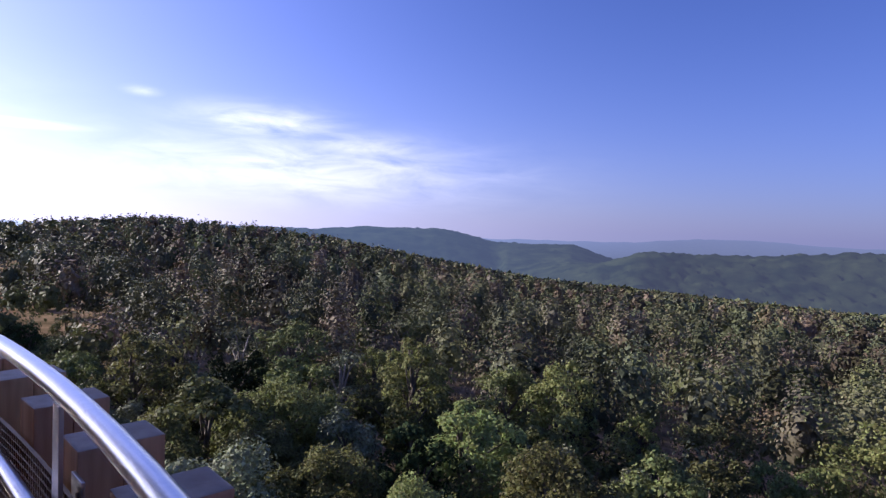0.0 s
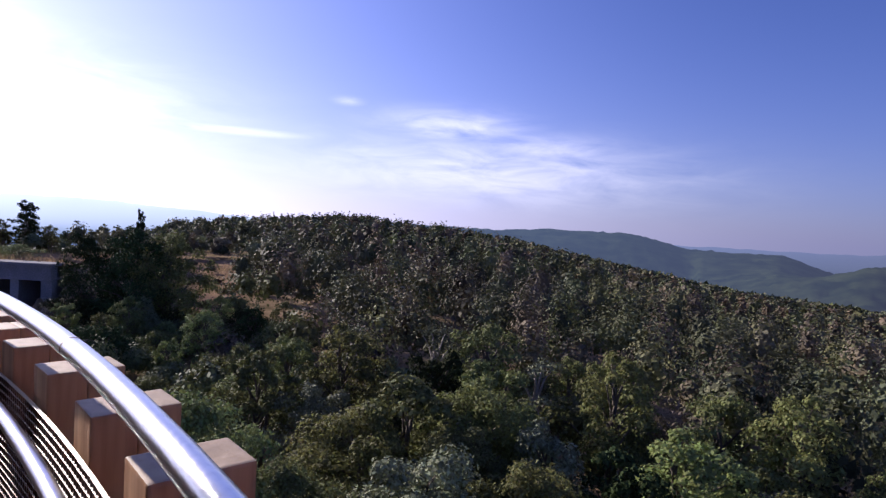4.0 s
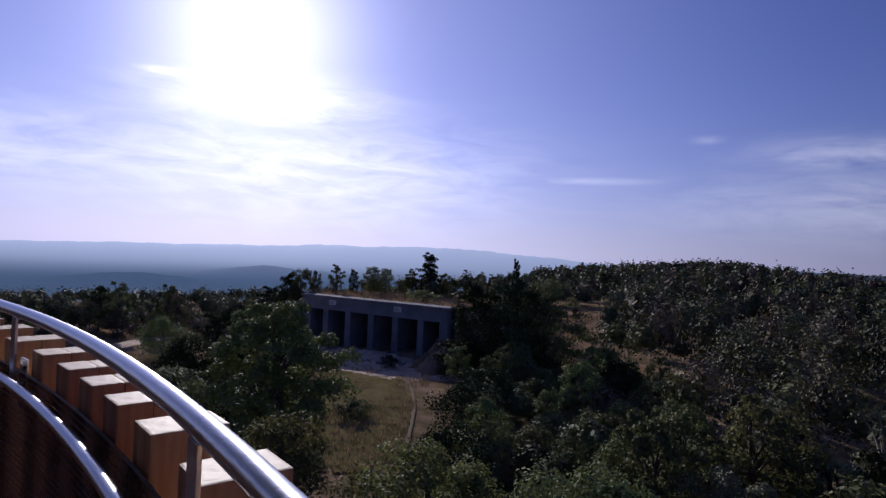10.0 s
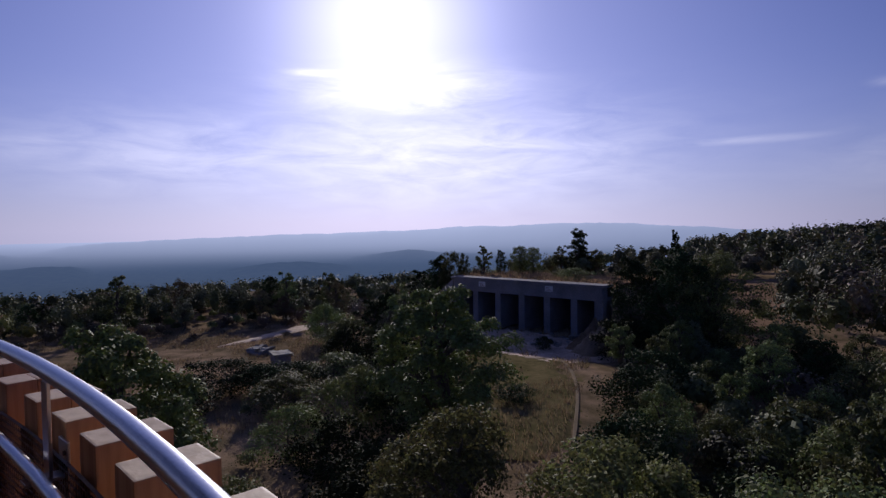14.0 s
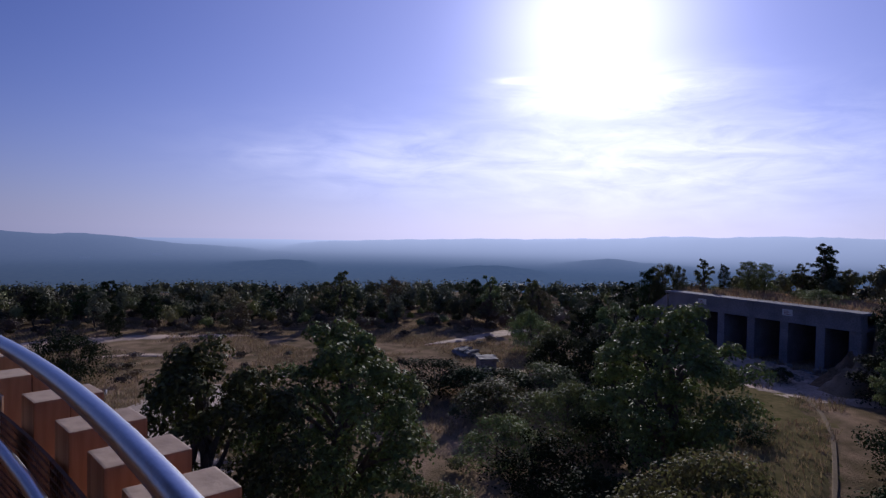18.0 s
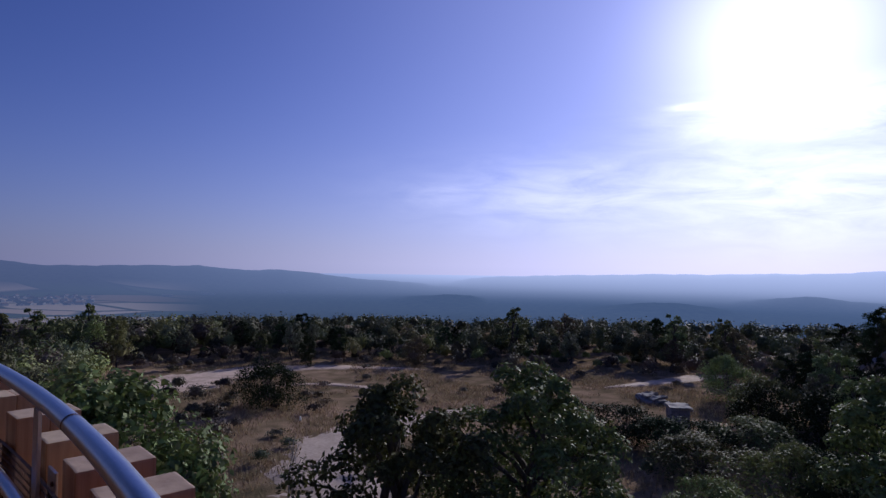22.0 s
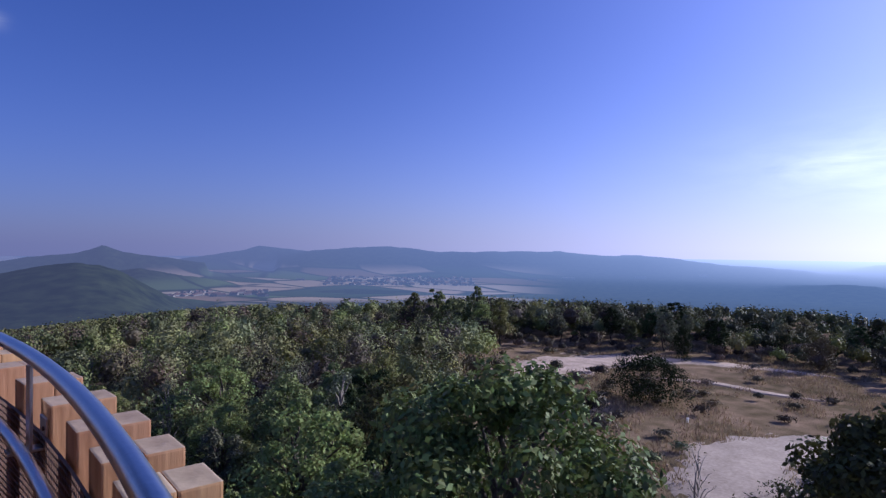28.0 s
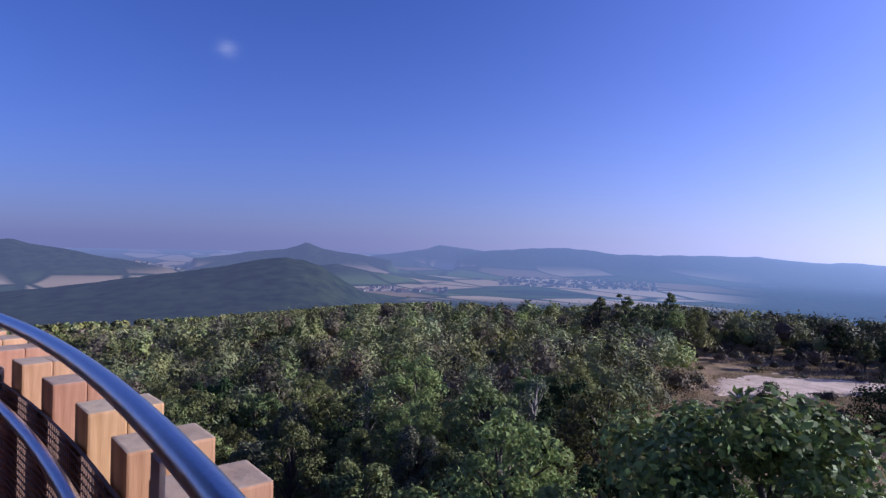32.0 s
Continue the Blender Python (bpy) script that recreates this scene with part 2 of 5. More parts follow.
def ground_material():
    m = bpy.data.materials.new("plateau_ground")
    m.use_nodes = True
    n, l = m.node_tree.nodes, m.node_tree.links
    p = n["Principled BSDF"]
    p.inputs["Roughness"].default_value = 0.95
    p.inputs["Specular IOR Level"].default_value = 0.0
    tc = n.new("ShaderNodeTexCoord")
    noises = []
    for s, d in ((0.045, 4), (0.5, 6), (7.0, 5)):
        t = n.new("ShaderNodeTexNoise")
        t.inputs["Scale"].default_value, t.inputs["Detail"].default_value = s, d
        l.new(tc.outputs["Object"], t.inputs["Vector"])
        noises.append(t)
    ramp = n.new("ShaderNodeValToRGB")
    e = ramp.color_ramp.elements
    e[0].position, e[0].color = 0.30, (0.085, 0.075, 0.04, 1)
    e[1].position, e[1].color = 0.74, (0.46, 0.34, 0.235, 1)
    for pos, col in ((0.45, (0.18, 0.135, 0.08, 1)), (0.58, (0.32, 0.225, 0.145, 1))):
        x = e.new(pos)
        x.color = col
    mixer = n.new("ShaderNodeMixRGB")
    mixer.inputs["Fac"].default_value = 0.55
    l.new(noises[0].outputs["Fac"], mixer.inputs["Color1"])
    l.new(noises[1].outputs["Fac"], mixer.inputs["Color2"])
    l.new(mixer.outputs[0], ramp.inputs[0])
    grain = n.new("ShaderNodeMixRGB")
    grain.blend_type = "MULTIPLY"
    grain.inputs["Fac"].default_value = 0.6
    l.new(ramp.outputs[0], grain.inputs["Color1"])
    l.new(noises[2].outputs["Fac"], grain.inputs["Color2"])
    bright = n.new("ShaderNodeMixRGB")
    bright.blend_type = "ADD"
    bright.inputs["Fac"].default_value = 0.25
    l.new(grain.outputs[0], bright.inputs["Color1"])
    l.new(ramp.outputs[0], bright.inputs["Color2"])
    # closed woods on the far slopes
    ln = n.new("ShaderNodeVectorMath")
    ln.operation = "LENGTH"
    l.new(tc.outputs["Object"], ln.inputs[0])
    far = n.new("ShaderNodeMapRange")
    far.inputs["From Min"].default_value, far.inputs["From Max"].default_value = 150, 260
    l.new(ln.outputs["Value"], far.inputs["Value"])
    woods = n.new("ShaderNodeMixRGB")
    l.new(far.outputs[0], woods.inputs["Fac"])
    l.new(bright.outputs[0], woods.inputs["Color1"])
    tone = n.new("ShaderNodeValToRGB")
    tone.color_ramp.elements[0].position, tone.color_ramp.elements[0].color = 0.3, (0.012, 0.02, 0.011, 1)
    tone.color_ramp.elements[1].position, tone.color_ramp.elements[1].color = 0.7, (0.045, 0.056, 0.027, 1)
    l.new(noises[1].outputs["Fac"], tone.inputs[0])
    l.new(tone.outputs[0], woods.inputs["Color2"])
    l.new(woods.outputs[0], p.inputs["Base Color"])
    bp = n.new("ShaderNodeBump")
    bp.inputs["Strength"].default_value, bp.inputs["Distance"].default_value = 0.7, 0.12
    l.new(noises[2].outputs["Fac"], bp.inputs["Height"])
    l.new(bp.outputs[0], p.inputs["Normal"])
    return m


M_GROUND = ground_material()


def far_material(name="far_country", plain=None):
    """The far country: woods, fields and pale farm tracks, bluer with distance by painted haze, as a glowing backdrop.
    """
    m = bpy.data.materials.new(name)
    m.use_nodes = True
    n, l = m.node_tree.nodes, m.node_tree.links
    p = n["Principled BSDF"]
    p.inputs["Roughness"].default_value = 1.0
    p.inputs["Specular IOR Level"].default_value = 0.0
    g = n.new("ShaderNodeNewGeometry")
    # woods
    wood = n.new("ShaderNodeTexNoise")
    wood.inputs["Scale"].default_value, wood.inputs["Detail"].default_value = 0.035, 6
    l.new(g.outputs["Position"], wood.inputs["Vector"])
    wr = n.new("ShaderNodeValToRGB")
    wr.color_ramp.elements[0].position, wr.color_ramp.elements[0].color = 0.35, (0.008, 0.016, 0.010, 1)
    wr.color_ramp.elements[1].position, wr.color_ramp.elements[1].color = 0.7, (0.044, 0.058, 0.026, 1)
    l.new(wood.outputs["Fac"], wr.inputs[0])
    # fields: stretched cells
    mpg = n.new("ShaderNodeMapping")
    mpg.inputs["Rotation"].default_value = (0, 0, 0.5)
    mpg.inputs["Scale"].default_value = (0.0030, 0.0013, 0.0)
    l.new(g.outputs["Position"], mpg.inputs["Vector"])
    cells = n.new("ShaderNodeTexVoronoi")
    cells.inputs["Scale"].default_value = 1.6
    l.new(mpg.outputs[0], cells.inputs["Vector"])
    fr = n.new("ShaderNodeValToRGB")
    fr.color_ramp.interpolation = "CONSTANT"
    fe = fr.color_ramp.elements
    fe[0].position, fe[0].color = 0.0, (0.05, 0.08, 0.03, 1)
    fe[1].position, fe[1].color = 0.26, (0.55, 0.40, 0.25, 1)
    for pos, col in ((0.48, (0.09, 0.13, 0.05, 1)), (0.62, (0.58, 0.45, 0.30, 1)), (0.80, (0.30, 0.20, 0.12, 1)), (0.9, (0.13, 0.18, 0.06, 1))):
        x = fe.new(pos)
        x.color = col
    sep = n.new("ShaderNodeSeparateColor")
    l.new(cells.outputs["Color"], sep.inputs[0])
    l.new(sep.outputs[0], fr.inputs[0])
    # dark hedges between the fields
    rim = n.new("ShaderNodeTexVoronoi")
    rim.feature = "DISTANCE_TO_EDGE"
    rim.inputs["Scale"].default_value = 1.6
    l.new(mpg.outputs[0], rim.inputs["Vector"])
    hedge = n.new("ShaderNodeMapRange")
    hedge.inputs["From Min"].default_value, hedge.inputs["From Max"].default_value = 0.02, 0.07
    l.new(rim.outputs["Distance"], hedge.inputs["Value"])
    plots = n.new("ShaderNodeMixRGB")
    l.new(hedge.outputs[0], plots.inputs["Fac"])
    plots.inputs["Color1"].default_value = (0.03, 0.045, 0.02, 1)
    l.new(fr.outputs[0], plots.inputs["Color2"])
    # fields lie on the low ground
    sx = n.new("ShaderNodeSeparateXYZ")
    l.new(g.outputs["Position"], sx.inputs[0])
    big = n.new("ShaderNodeTexNoise")
    big.inputs["Scale"].default_value, big.inputs["Detail"].default_value = 0.0016, 3
    l.new(g.outputs["Position"], big.inputs["Vector"])
    mask = n.new("ShaderNodeMapRange")
    mask.inputs["From Min"].default_value, mask.inputs["From Max"].default_value = 0.36, 0.40
    l.new(big.outputs["Fac"], mask.inputs["Value"])
    att = n.new("ShaderNodeAttribute")
    att.attribute_name = "open_land"
    mm = n.new("ShaderNodeMath")
    mm.operation = "MULTIPLY"
    l.new(mask.outputs[0], mm.inputs[0])
    l.new(att.outputs["Fac"], mm.inputs[1])
    land = n.new("ShaderNodeMixRGB")
    l.new(mm.outputs[0], land.inputs["Fac"])
    l.new(wr.outputs[0], land.inputs["Color1"])
    l.new(plots.outputs[0], land.inputs["Color2"])
    if plain:
        p.inputs["Base Color"].default_value = (*plain, 1)
    else:
        l.new(land.outputs[0], p.inputs["Base Color"])
    # air between: haze painted as emission, stronger with distance, paler towards the sun
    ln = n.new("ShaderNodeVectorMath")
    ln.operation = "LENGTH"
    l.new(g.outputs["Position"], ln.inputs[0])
    haze_mix = n.new("ShaderNodeMapRange")
    haze_mix.inputs["From Min"].default_value, haze_mix.inputs["From Max"].default_value = 300, 5000
    haze_mix.inputs["To Min"].default_value, haze_mix.inputs["To Max"].default_value = 0.28, 0.95
    l.new(ln.outputs["Value"], haze_mix.inputs["Value"])
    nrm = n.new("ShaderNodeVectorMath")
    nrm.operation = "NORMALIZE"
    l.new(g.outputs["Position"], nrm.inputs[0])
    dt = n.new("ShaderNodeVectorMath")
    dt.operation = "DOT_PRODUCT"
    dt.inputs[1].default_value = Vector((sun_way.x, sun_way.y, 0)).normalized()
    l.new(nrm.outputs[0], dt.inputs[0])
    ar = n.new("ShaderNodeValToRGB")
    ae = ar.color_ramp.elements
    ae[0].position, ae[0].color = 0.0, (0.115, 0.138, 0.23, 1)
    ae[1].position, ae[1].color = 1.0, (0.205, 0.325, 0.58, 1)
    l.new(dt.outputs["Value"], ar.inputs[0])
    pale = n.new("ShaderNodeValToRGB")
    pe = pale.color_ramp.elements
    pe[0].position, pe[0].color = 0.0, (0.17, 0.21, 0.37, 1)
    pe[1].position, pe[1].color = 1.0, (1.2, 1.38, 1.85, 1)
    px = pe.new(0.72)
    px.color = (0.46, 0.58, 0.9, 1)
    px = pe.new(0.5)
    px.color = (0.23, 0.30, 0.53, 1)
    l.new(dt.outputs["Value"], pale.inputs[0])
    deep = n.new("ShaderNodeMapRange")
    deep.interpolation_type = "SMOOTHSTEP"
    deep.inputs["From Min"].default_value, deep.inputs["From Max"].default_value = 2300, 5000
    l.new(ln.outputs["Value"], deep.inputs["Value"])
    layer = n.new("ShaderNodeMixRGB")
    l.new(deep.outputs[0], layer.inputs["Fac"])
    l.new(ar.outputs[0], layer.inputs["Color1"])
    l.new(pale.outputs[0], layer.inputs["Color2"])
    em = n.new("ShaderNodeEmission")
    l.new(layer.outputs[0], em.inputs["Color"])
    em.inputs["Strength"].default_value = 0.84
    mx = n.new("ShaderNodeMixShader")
    l.new(haze_mix.outputs[0], mx.inputs[0])
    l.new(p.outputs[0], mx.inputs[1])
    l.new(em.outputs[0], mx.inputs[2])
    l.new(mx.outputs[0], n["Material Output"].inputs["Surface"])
    return m


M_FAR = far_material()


# ---- mesh helpers ----
def mesh_from(name, verts, faces, mat, smooth=False):
    me = bpy.data.meshes.new(name)
    me.from_pydata(np.asarray(verts).tolist(), [], [tuple(int(i) for i in f) for f in faces])
    for k in (mat if isinstance(mat, (list, tuple)) else [mat]):
        me.materials.append(k)
    if smooth:
        me.polygons.foreach_set("use_smooth", [True] * len(me.polygons))
    me.update()
    return me


def quads_mesh(name, corners, mat):
    """corners: (n, 4, 3); n loose quads in one mesh."""
    n = len(corners)
    me = bpy.data.meshes.new(name)
    me.vertices.add(4 * n)
    me.vertices.foreach_set("co", np.ascontiguousarray(corners, dtype=np.float32).ravel())
    me.loops.add(4 * n)
    me.loops.foreach_set("vertex_index", np.arange(4 * n, dtype=np.int32))
    me.polygons.add(n)
    me.polygons.foreach_set("loop_start", np.arange(0, 4 * n, 4, dtype=np.int32))
    me.materials.append(mat)
    me.update(calc_edges=True)
    return me


def grid_mesh(name, pts, mat, wrap=False):
    """pts: (rows, columns, 3)."""
    r, c = pts.shape[:2]
    i = np.arange(r - 1)[:, None] * c + np.arange(c if wrap else c - 1)[None]
    j = np.arange(r - 1)[:, None] * c + (np.arange(c if wrap else c - 1)[None] + 1) % c
    f = np.stack([i, j, j + c, i + c], -1).reshape(-1, 4)
    me = bpy.data.meshes.new(name)
    me.vertices.add(r * c)
    me.vertices.foreach_set("co", pts.astype(np.float32).ravel())
    me.loops.add(f.size)
    me.loops.foreach_set("vertex_index", f.astype(np.int32).ravel())
    me.polygons.add(len(f))
    me.polygons.foreach_set("loop_start", np.arange(0, f.size, 4, dtype=np.int32))
    me.materials.append(mat)
    me.update(calc_edges=True)
    me.polygons.foreach_set("use_smooth", np.ones(len(f), dtype=bool))
    return me


def box_bm(bm, lo, hi, bevel=0.0):
    r = bmesh.ops.create_cube(bm, size=1.0)
    vs = r["verts"]
    for v in vs:
        v.co = Vector([lo[k] + (v.co[k] + 0.5) * (hi[k] - lo[k]) for k in range(3)])
    if bevel:
        es = list({e for v in vs for e in v.link_edges})
        bmesh.ops.bevel(bm, geom=es, offset=bevel, segments=2, affect="EDGES", profile=0.7)


def box_mesh(name, lo, hi, mat, bevel=0.0):
    bm = bmesh.new()
    box_bm(bm, lo, hi, bevel)
    me = bpy.data.meshes.new(name)
    bm.to_mesh(me)
    bm.free()
    me.materials.append(mat)
    return me


def part(name, data, parent, label=""):
    ob = new(name, data)
    ob.parent = parent
    if label:
        ob["label"] = label
    return ob


def thing(name, x, y, z, turn=0.0, **tags):
    ob = new(name)
    ob.matrix_world = pose(x, y, z, 0, 0, turn)
    return tagged(ob, **tags)


def tube(path, radius, sides=10, closed=False):
    """Vertices and faces of a tube along points."""
    path = np.asarray(path, float)
    n = len(path)
    tang = np.roll(path, -1, 0) - np.roll(path, 1, 0) if closed else np.gradient(path, axis=0)
    tang /= np.linalg.norm(tang, axis=1, keepdims=True)
    ref = np.where(np.abs(tang[:, 2:3]) > 0.9, [[1.0, 0, 0]], [[0, 0, 1.0]])
    s = np.cross(tang, ref)
    s /= np.linalg.norm(s, axis=1, keepdims=True)
    u = np.cross(s, tang)
    a = np.linspace(0, 2 * np.pi, sides, endpoint=False)
    rad = np.broadcast_to(np.asarray(radius, float), (n,))[:, None, None]
    v = path[:, None] + rad * (np.cos(a)[None, :, None] * s[:, None] + np.sin(a)[None, :, None] * u[:, None])
    f = []
    for i in range(n if closed else n - 1):
        for k in range(sides):
            f.append((i * sides + k, i * sides + (k + 1) % sides, ((i + 1) % n) * sides + (k + 1) % sides, ((i + 1) % n) * sides + k))
    return v.reshape(-1, 3), f


# ---- ground ----
ALPHA = [-127.0, -72.0, -42.0, -22.9, -6.8, 3.2, 16.6, 28.2, 39.0, 49.0, 64.2, 96.1, 129.6, 143.8, 158.2, 173.4, 193.1, 223.0]
Z_NEAR = [-3, -4, -4, -3.5, -2.5, -2, -1.5, -1, -0.5, 0, 0, 0, 0, -1, -1.5, -2, -3, -3]
D_EDGE = [150, 150, 150, 180, 220, 250, 270, 270, 240, 180, 115, 110, 110, 105, 90, 80, 75, 100]
EL_EDGE = [7, 6.5, 6.0, 5.5, 4.6, 3.1, 0.6, -0.1, 0.8, 2.2, 4.3, 5.0, 4.9, 5.3, 6.1, 7.8, 9, 9]
TOPS = [6, 6, 6, 6, 6, 6, 6, 6, 6, 5.5, 4.5, 4.5, 4.5, 4.5, 4.5, 4.5, 4.5, 5]
BUNK_L, BUNK_R = np.array([-70.1, 36.9]), np.array([-51.3, 45.2])
BUNK_U = (BUNK_R - BUNK_L) / np.linalg.norm(BUNK_R - BUNK_L)
BUNK_N = np.array([BUNK_U[1], -BUNK_U[0]])  # towards the tower
BUNK_LEN = float(np.linalg.norm(BUNK_R - BUNK_L))


def smooth(t):
    t = np.clip(t, 0, 1)
    return t * t * (3 - 2 * t)


def bearing(x, y):
    a = np.degrees(np.arctan2(-np.asarray(x, float), np.asarray(y, float)))
    return np.where(a < -130, a + 360, a)


def waves(x, y, s, seed):
    """Cheap smooth unevenness in -1..1."""
    r = np.random.RandomState(seed)
    z = 0
    for k in range(5):
        a, ph = r.rand() * 6.28, r.rand() * 6.28
        w = s * (1 + 0.7 * k)
        z = z + np.sin((np.cos(a) * x + np.sin(a) * y) * w + ph) / (1 + 0.6 * k)
    return z / 2.6


def ground_z(x, y):
    x, y = np.asarray(x, float), np.asarray(y, float)
    d, a = np.hypot(x, y), bearing(x, y)
    zn, de, el, top = (np.interp(a, ALPHA, t) for t in (Z_NEAR, D_EDGE, EL_EDGE, TOPS))
    zs = 11.8 - de * np.tan(np.radians(el)) - top
    z = zn * smooth(d / 22) + (zs - zn) * smooth((d - 22) / (de - 22))
    zb = np.interp(d, [300, 1000, 2000, 3000, 4000, 4900], [-60, -102, -145, -140, -112, -70])
    z = z + (zb - z) * smooth((d - de) / 420)
    z = z + waves(x, y, 0.09, 3) * 0.35 * np.clip(d / 40, 0, 1) * np.clip(1 - (d - 300) / 300, 0, 1)
    # earth bank over the shelter
    u = (x - BUNK_L[0]) * BUNK_U[0] + (y - BUNK_L[1]) * BUNK_U[1]
    w = -((x - BUNK_L[0]) * BUNK_N[0] + (y - BUNK_L[1]) * BUNK_N[1])
    start = np.where((u > -0.3) & (u < BUNK_LEN + 0.3), 9.9, 0.3)
    bank = 5.0 * smooth((w - start) / 1.2) * smooth(1 - (w - 14) / 16) * smooth((u + 9) / 9) * smooth(1 - (u - BUNK_LEN) / 6)
    return np.where(bank > 0.02, np.maximum(z, bank), z)


def plant_z(x, y):
    """The surface that plants stand on: the ground, or the earth cover of the shelter."""
    x, y = np.asarray(x, float), np.asarray(y, float)
    u = (x - BUNK_L[0]) * BUNK_U[0] + (y - BUNK_L[1]) * BUNK_U[1]
    w = -((x - BUNK_L[0]) * BUNK_N[0] + (y - BUNK_L[1]) * BUNK_N[1])
    return np.where((u > -0.5) & (u < BUNK_LEN + 0.5) & (w > 0.8) & (w < 13.5), 5.2 + 0.16 * waves(x, y, 0.7, 6), ground_z(x, y))


def ridge(d, a, d0, w, angles, els):
    """Height of a far crest at distance d0, by its elevation above the eye level."""
    crest = 11.8 + d0 * np.tan(np.radians(np.interp(a, angles, els, left=-9, right=-9)))
    return crest, np.exp(-((d - d0) / w) ** 2)


def far_z(x, y):
    d, a = np.hypot(x, y), bearing(x, y)
    z = ground_z(x, y)
    wob = waves(x, y, 0.004, 8) * 0.12 + waves(x, y, 0.017, 9) * 0.05
    for d0, w, an, el in (
            (620, 170, [-77, -42, -34, -25, -20, -15.4, -12.9, -9, -3], [-1.2, -1.0, -1.0, -1.7, -1.95, -1.6, -2.3, -3.6, -6]),
            (900, 230, [-19, -12.9, -11, -9.1, -1.9, 2.2, 9.1, 13.4, 20, 27, 40], [-5, -2.4, -1.7, -1.06, -1.15, -0.35, -0.34, -0.57, -0.5, -0.6, -3]),
            (4300, 420, [-57, -37, -31, -27.5, -23.6, -19.4, -17, -15, -11, -5, 3, 8, 40, 45, 52, 57, 63, 71, 80, 90, 97, 104],
             [-0.4, -0.5, -0.6, -0.42, -0.12, -0.27, -0.45, -0.7, -0.8, -0.87, -0.95, -1, -0.6, -0.25, 0.15, 0.05, -0.1, -0.35, -0.5, -0.85, -1.1, -2]),
            (2200, 200, [71, 75, 77, 80, 82, 84.6, 88, 91], [-4.6, -3.9, -3.4, -3.1, -3.1, -3.4, -4.0, -4.6]),
            (3000, 260, [59, 63, 67, 70, 74, 78], [-3.2, -2.7, -2.5, -2.2, -2.7, -3.2]),
            (2500, 300, [93, 96.5, 98.5, 101, 104, 110], [-4.3, -3.7, -2.95, -2.9, -3.2, -3.9]),
            (3700, 330, [98, 102, 106, 110, 113, 116.5, 119.5, 123.4, 127, 131, 135, 140, 144, 147.5, 150],
             [-2.1, -2.0, -1.6, -1.4, -1.1, -0.8, -0.72, -0.4, -0.45, -0.45, -0.4, -0.2, -0.35, -0.6, -1.3]),
            (3900, 200, [144, 147.5, 150, 151.6, 153, 155, 159], [-1.2, -0.5, -0.1, 0.1, -0.4, -0.8, -1.4]),
            (3300, 170, [156, 160, 162.4, 163.2, 164, 164.9, 166, 169, 174], [-1.6, -1.0, -0.8, -0.55, -0.05, -0.5, -0.8, -1.1, -1.8]),
            (2500, 200, [153, 158, 161.2, 164, 168], [-3.6, -2.7, -1.95, -2.4, -3.2]),
            (1200, 330, [152, 156, 158.5, 160.3, 162.1, 164, 165.7, 168, 171, 176, 184, 195], [-7.4, -6.3, -5.2, -4.1, -2.9, -2.2, -1.95, -2.15, -2.6, -3.4, -4.4, -5.6]),
            (2700, 330, [174.4, 178.5, 180.5, 182.2, 184.9, 187.1, 190, 194, 199], [-3.0, -2.05, -1.8, -1.45, -0.75, -0.4, -0.9, -1.6, -2.4])):
        crest, f = ridge(d, a, d0, w, an, el)
        crest = crest + d0 * 0.00035 * (np.sin(a * 1.9 + d0) + 0.6 * np.sin(a * 4.3 + 2 * d0) + 0.4 * np.sin(a * 9.7))
        z = np.where(crest > z, z + (crest - z) * f * (1 + wob), z)
    return z


def build_ground():
    ang = np.radians(np.concatenate([np.arange(-80, 215, 0.45), np.arange(215, 280, 4.0)]))
    rad = np.concatenate([[0.5, 3, 6, 9], np.arange(12, 130, 1.5), 130 * 1.025 ** np.arange(1, 76)])
    r, a = np.meshgrid(rad, ang, indexing="ij")
    x, y = -np.sin(a) * r, np.cos(a) * r
    z = np.where(r > 420, far_z(x, y), ground_z(x, y))
    fade = smooth((r - 330) / 90)
    z = ground_z(x, y) * (1 - fade) + far_z(x, y) * fade
    ob = new("ground", grid_mesh("ground", np.stack([x, y, z], -1), M_GROUND, wrap=True))
    tagged(ob, "dry grassy hilltop ground with bare earth patches", "ground", kind="structure")
    # far country
    rad = 400 * 1.0125 ** np.arange(0, 202)
    ang = np.radians(np.arange(-82, 218, 0.42))
    r, a = np.meshgrid(rad, ang, indexing="ij")
    x, y = -np.sin(a) * r, np.cos(a) * r
    z = far_z(x, y) - 6 + np.clip((r - 400) / 70, 0, 1) * 9
    z = z + np.random.RandomState(4).randn(*z.shape) * 1.3 * np.clip(1.3 - r / 1100, 0, 1)
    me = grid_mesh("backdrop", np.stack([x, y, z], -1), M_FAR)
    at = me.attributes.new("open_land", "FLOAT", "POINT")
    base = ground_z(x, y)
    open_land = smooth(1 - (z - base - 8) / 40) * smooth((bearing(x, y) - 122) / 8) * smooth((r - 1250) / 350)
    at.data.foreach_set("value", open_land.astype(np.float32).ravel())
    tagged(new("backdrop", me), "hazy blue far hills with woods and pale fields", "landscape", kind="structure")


build_ground()


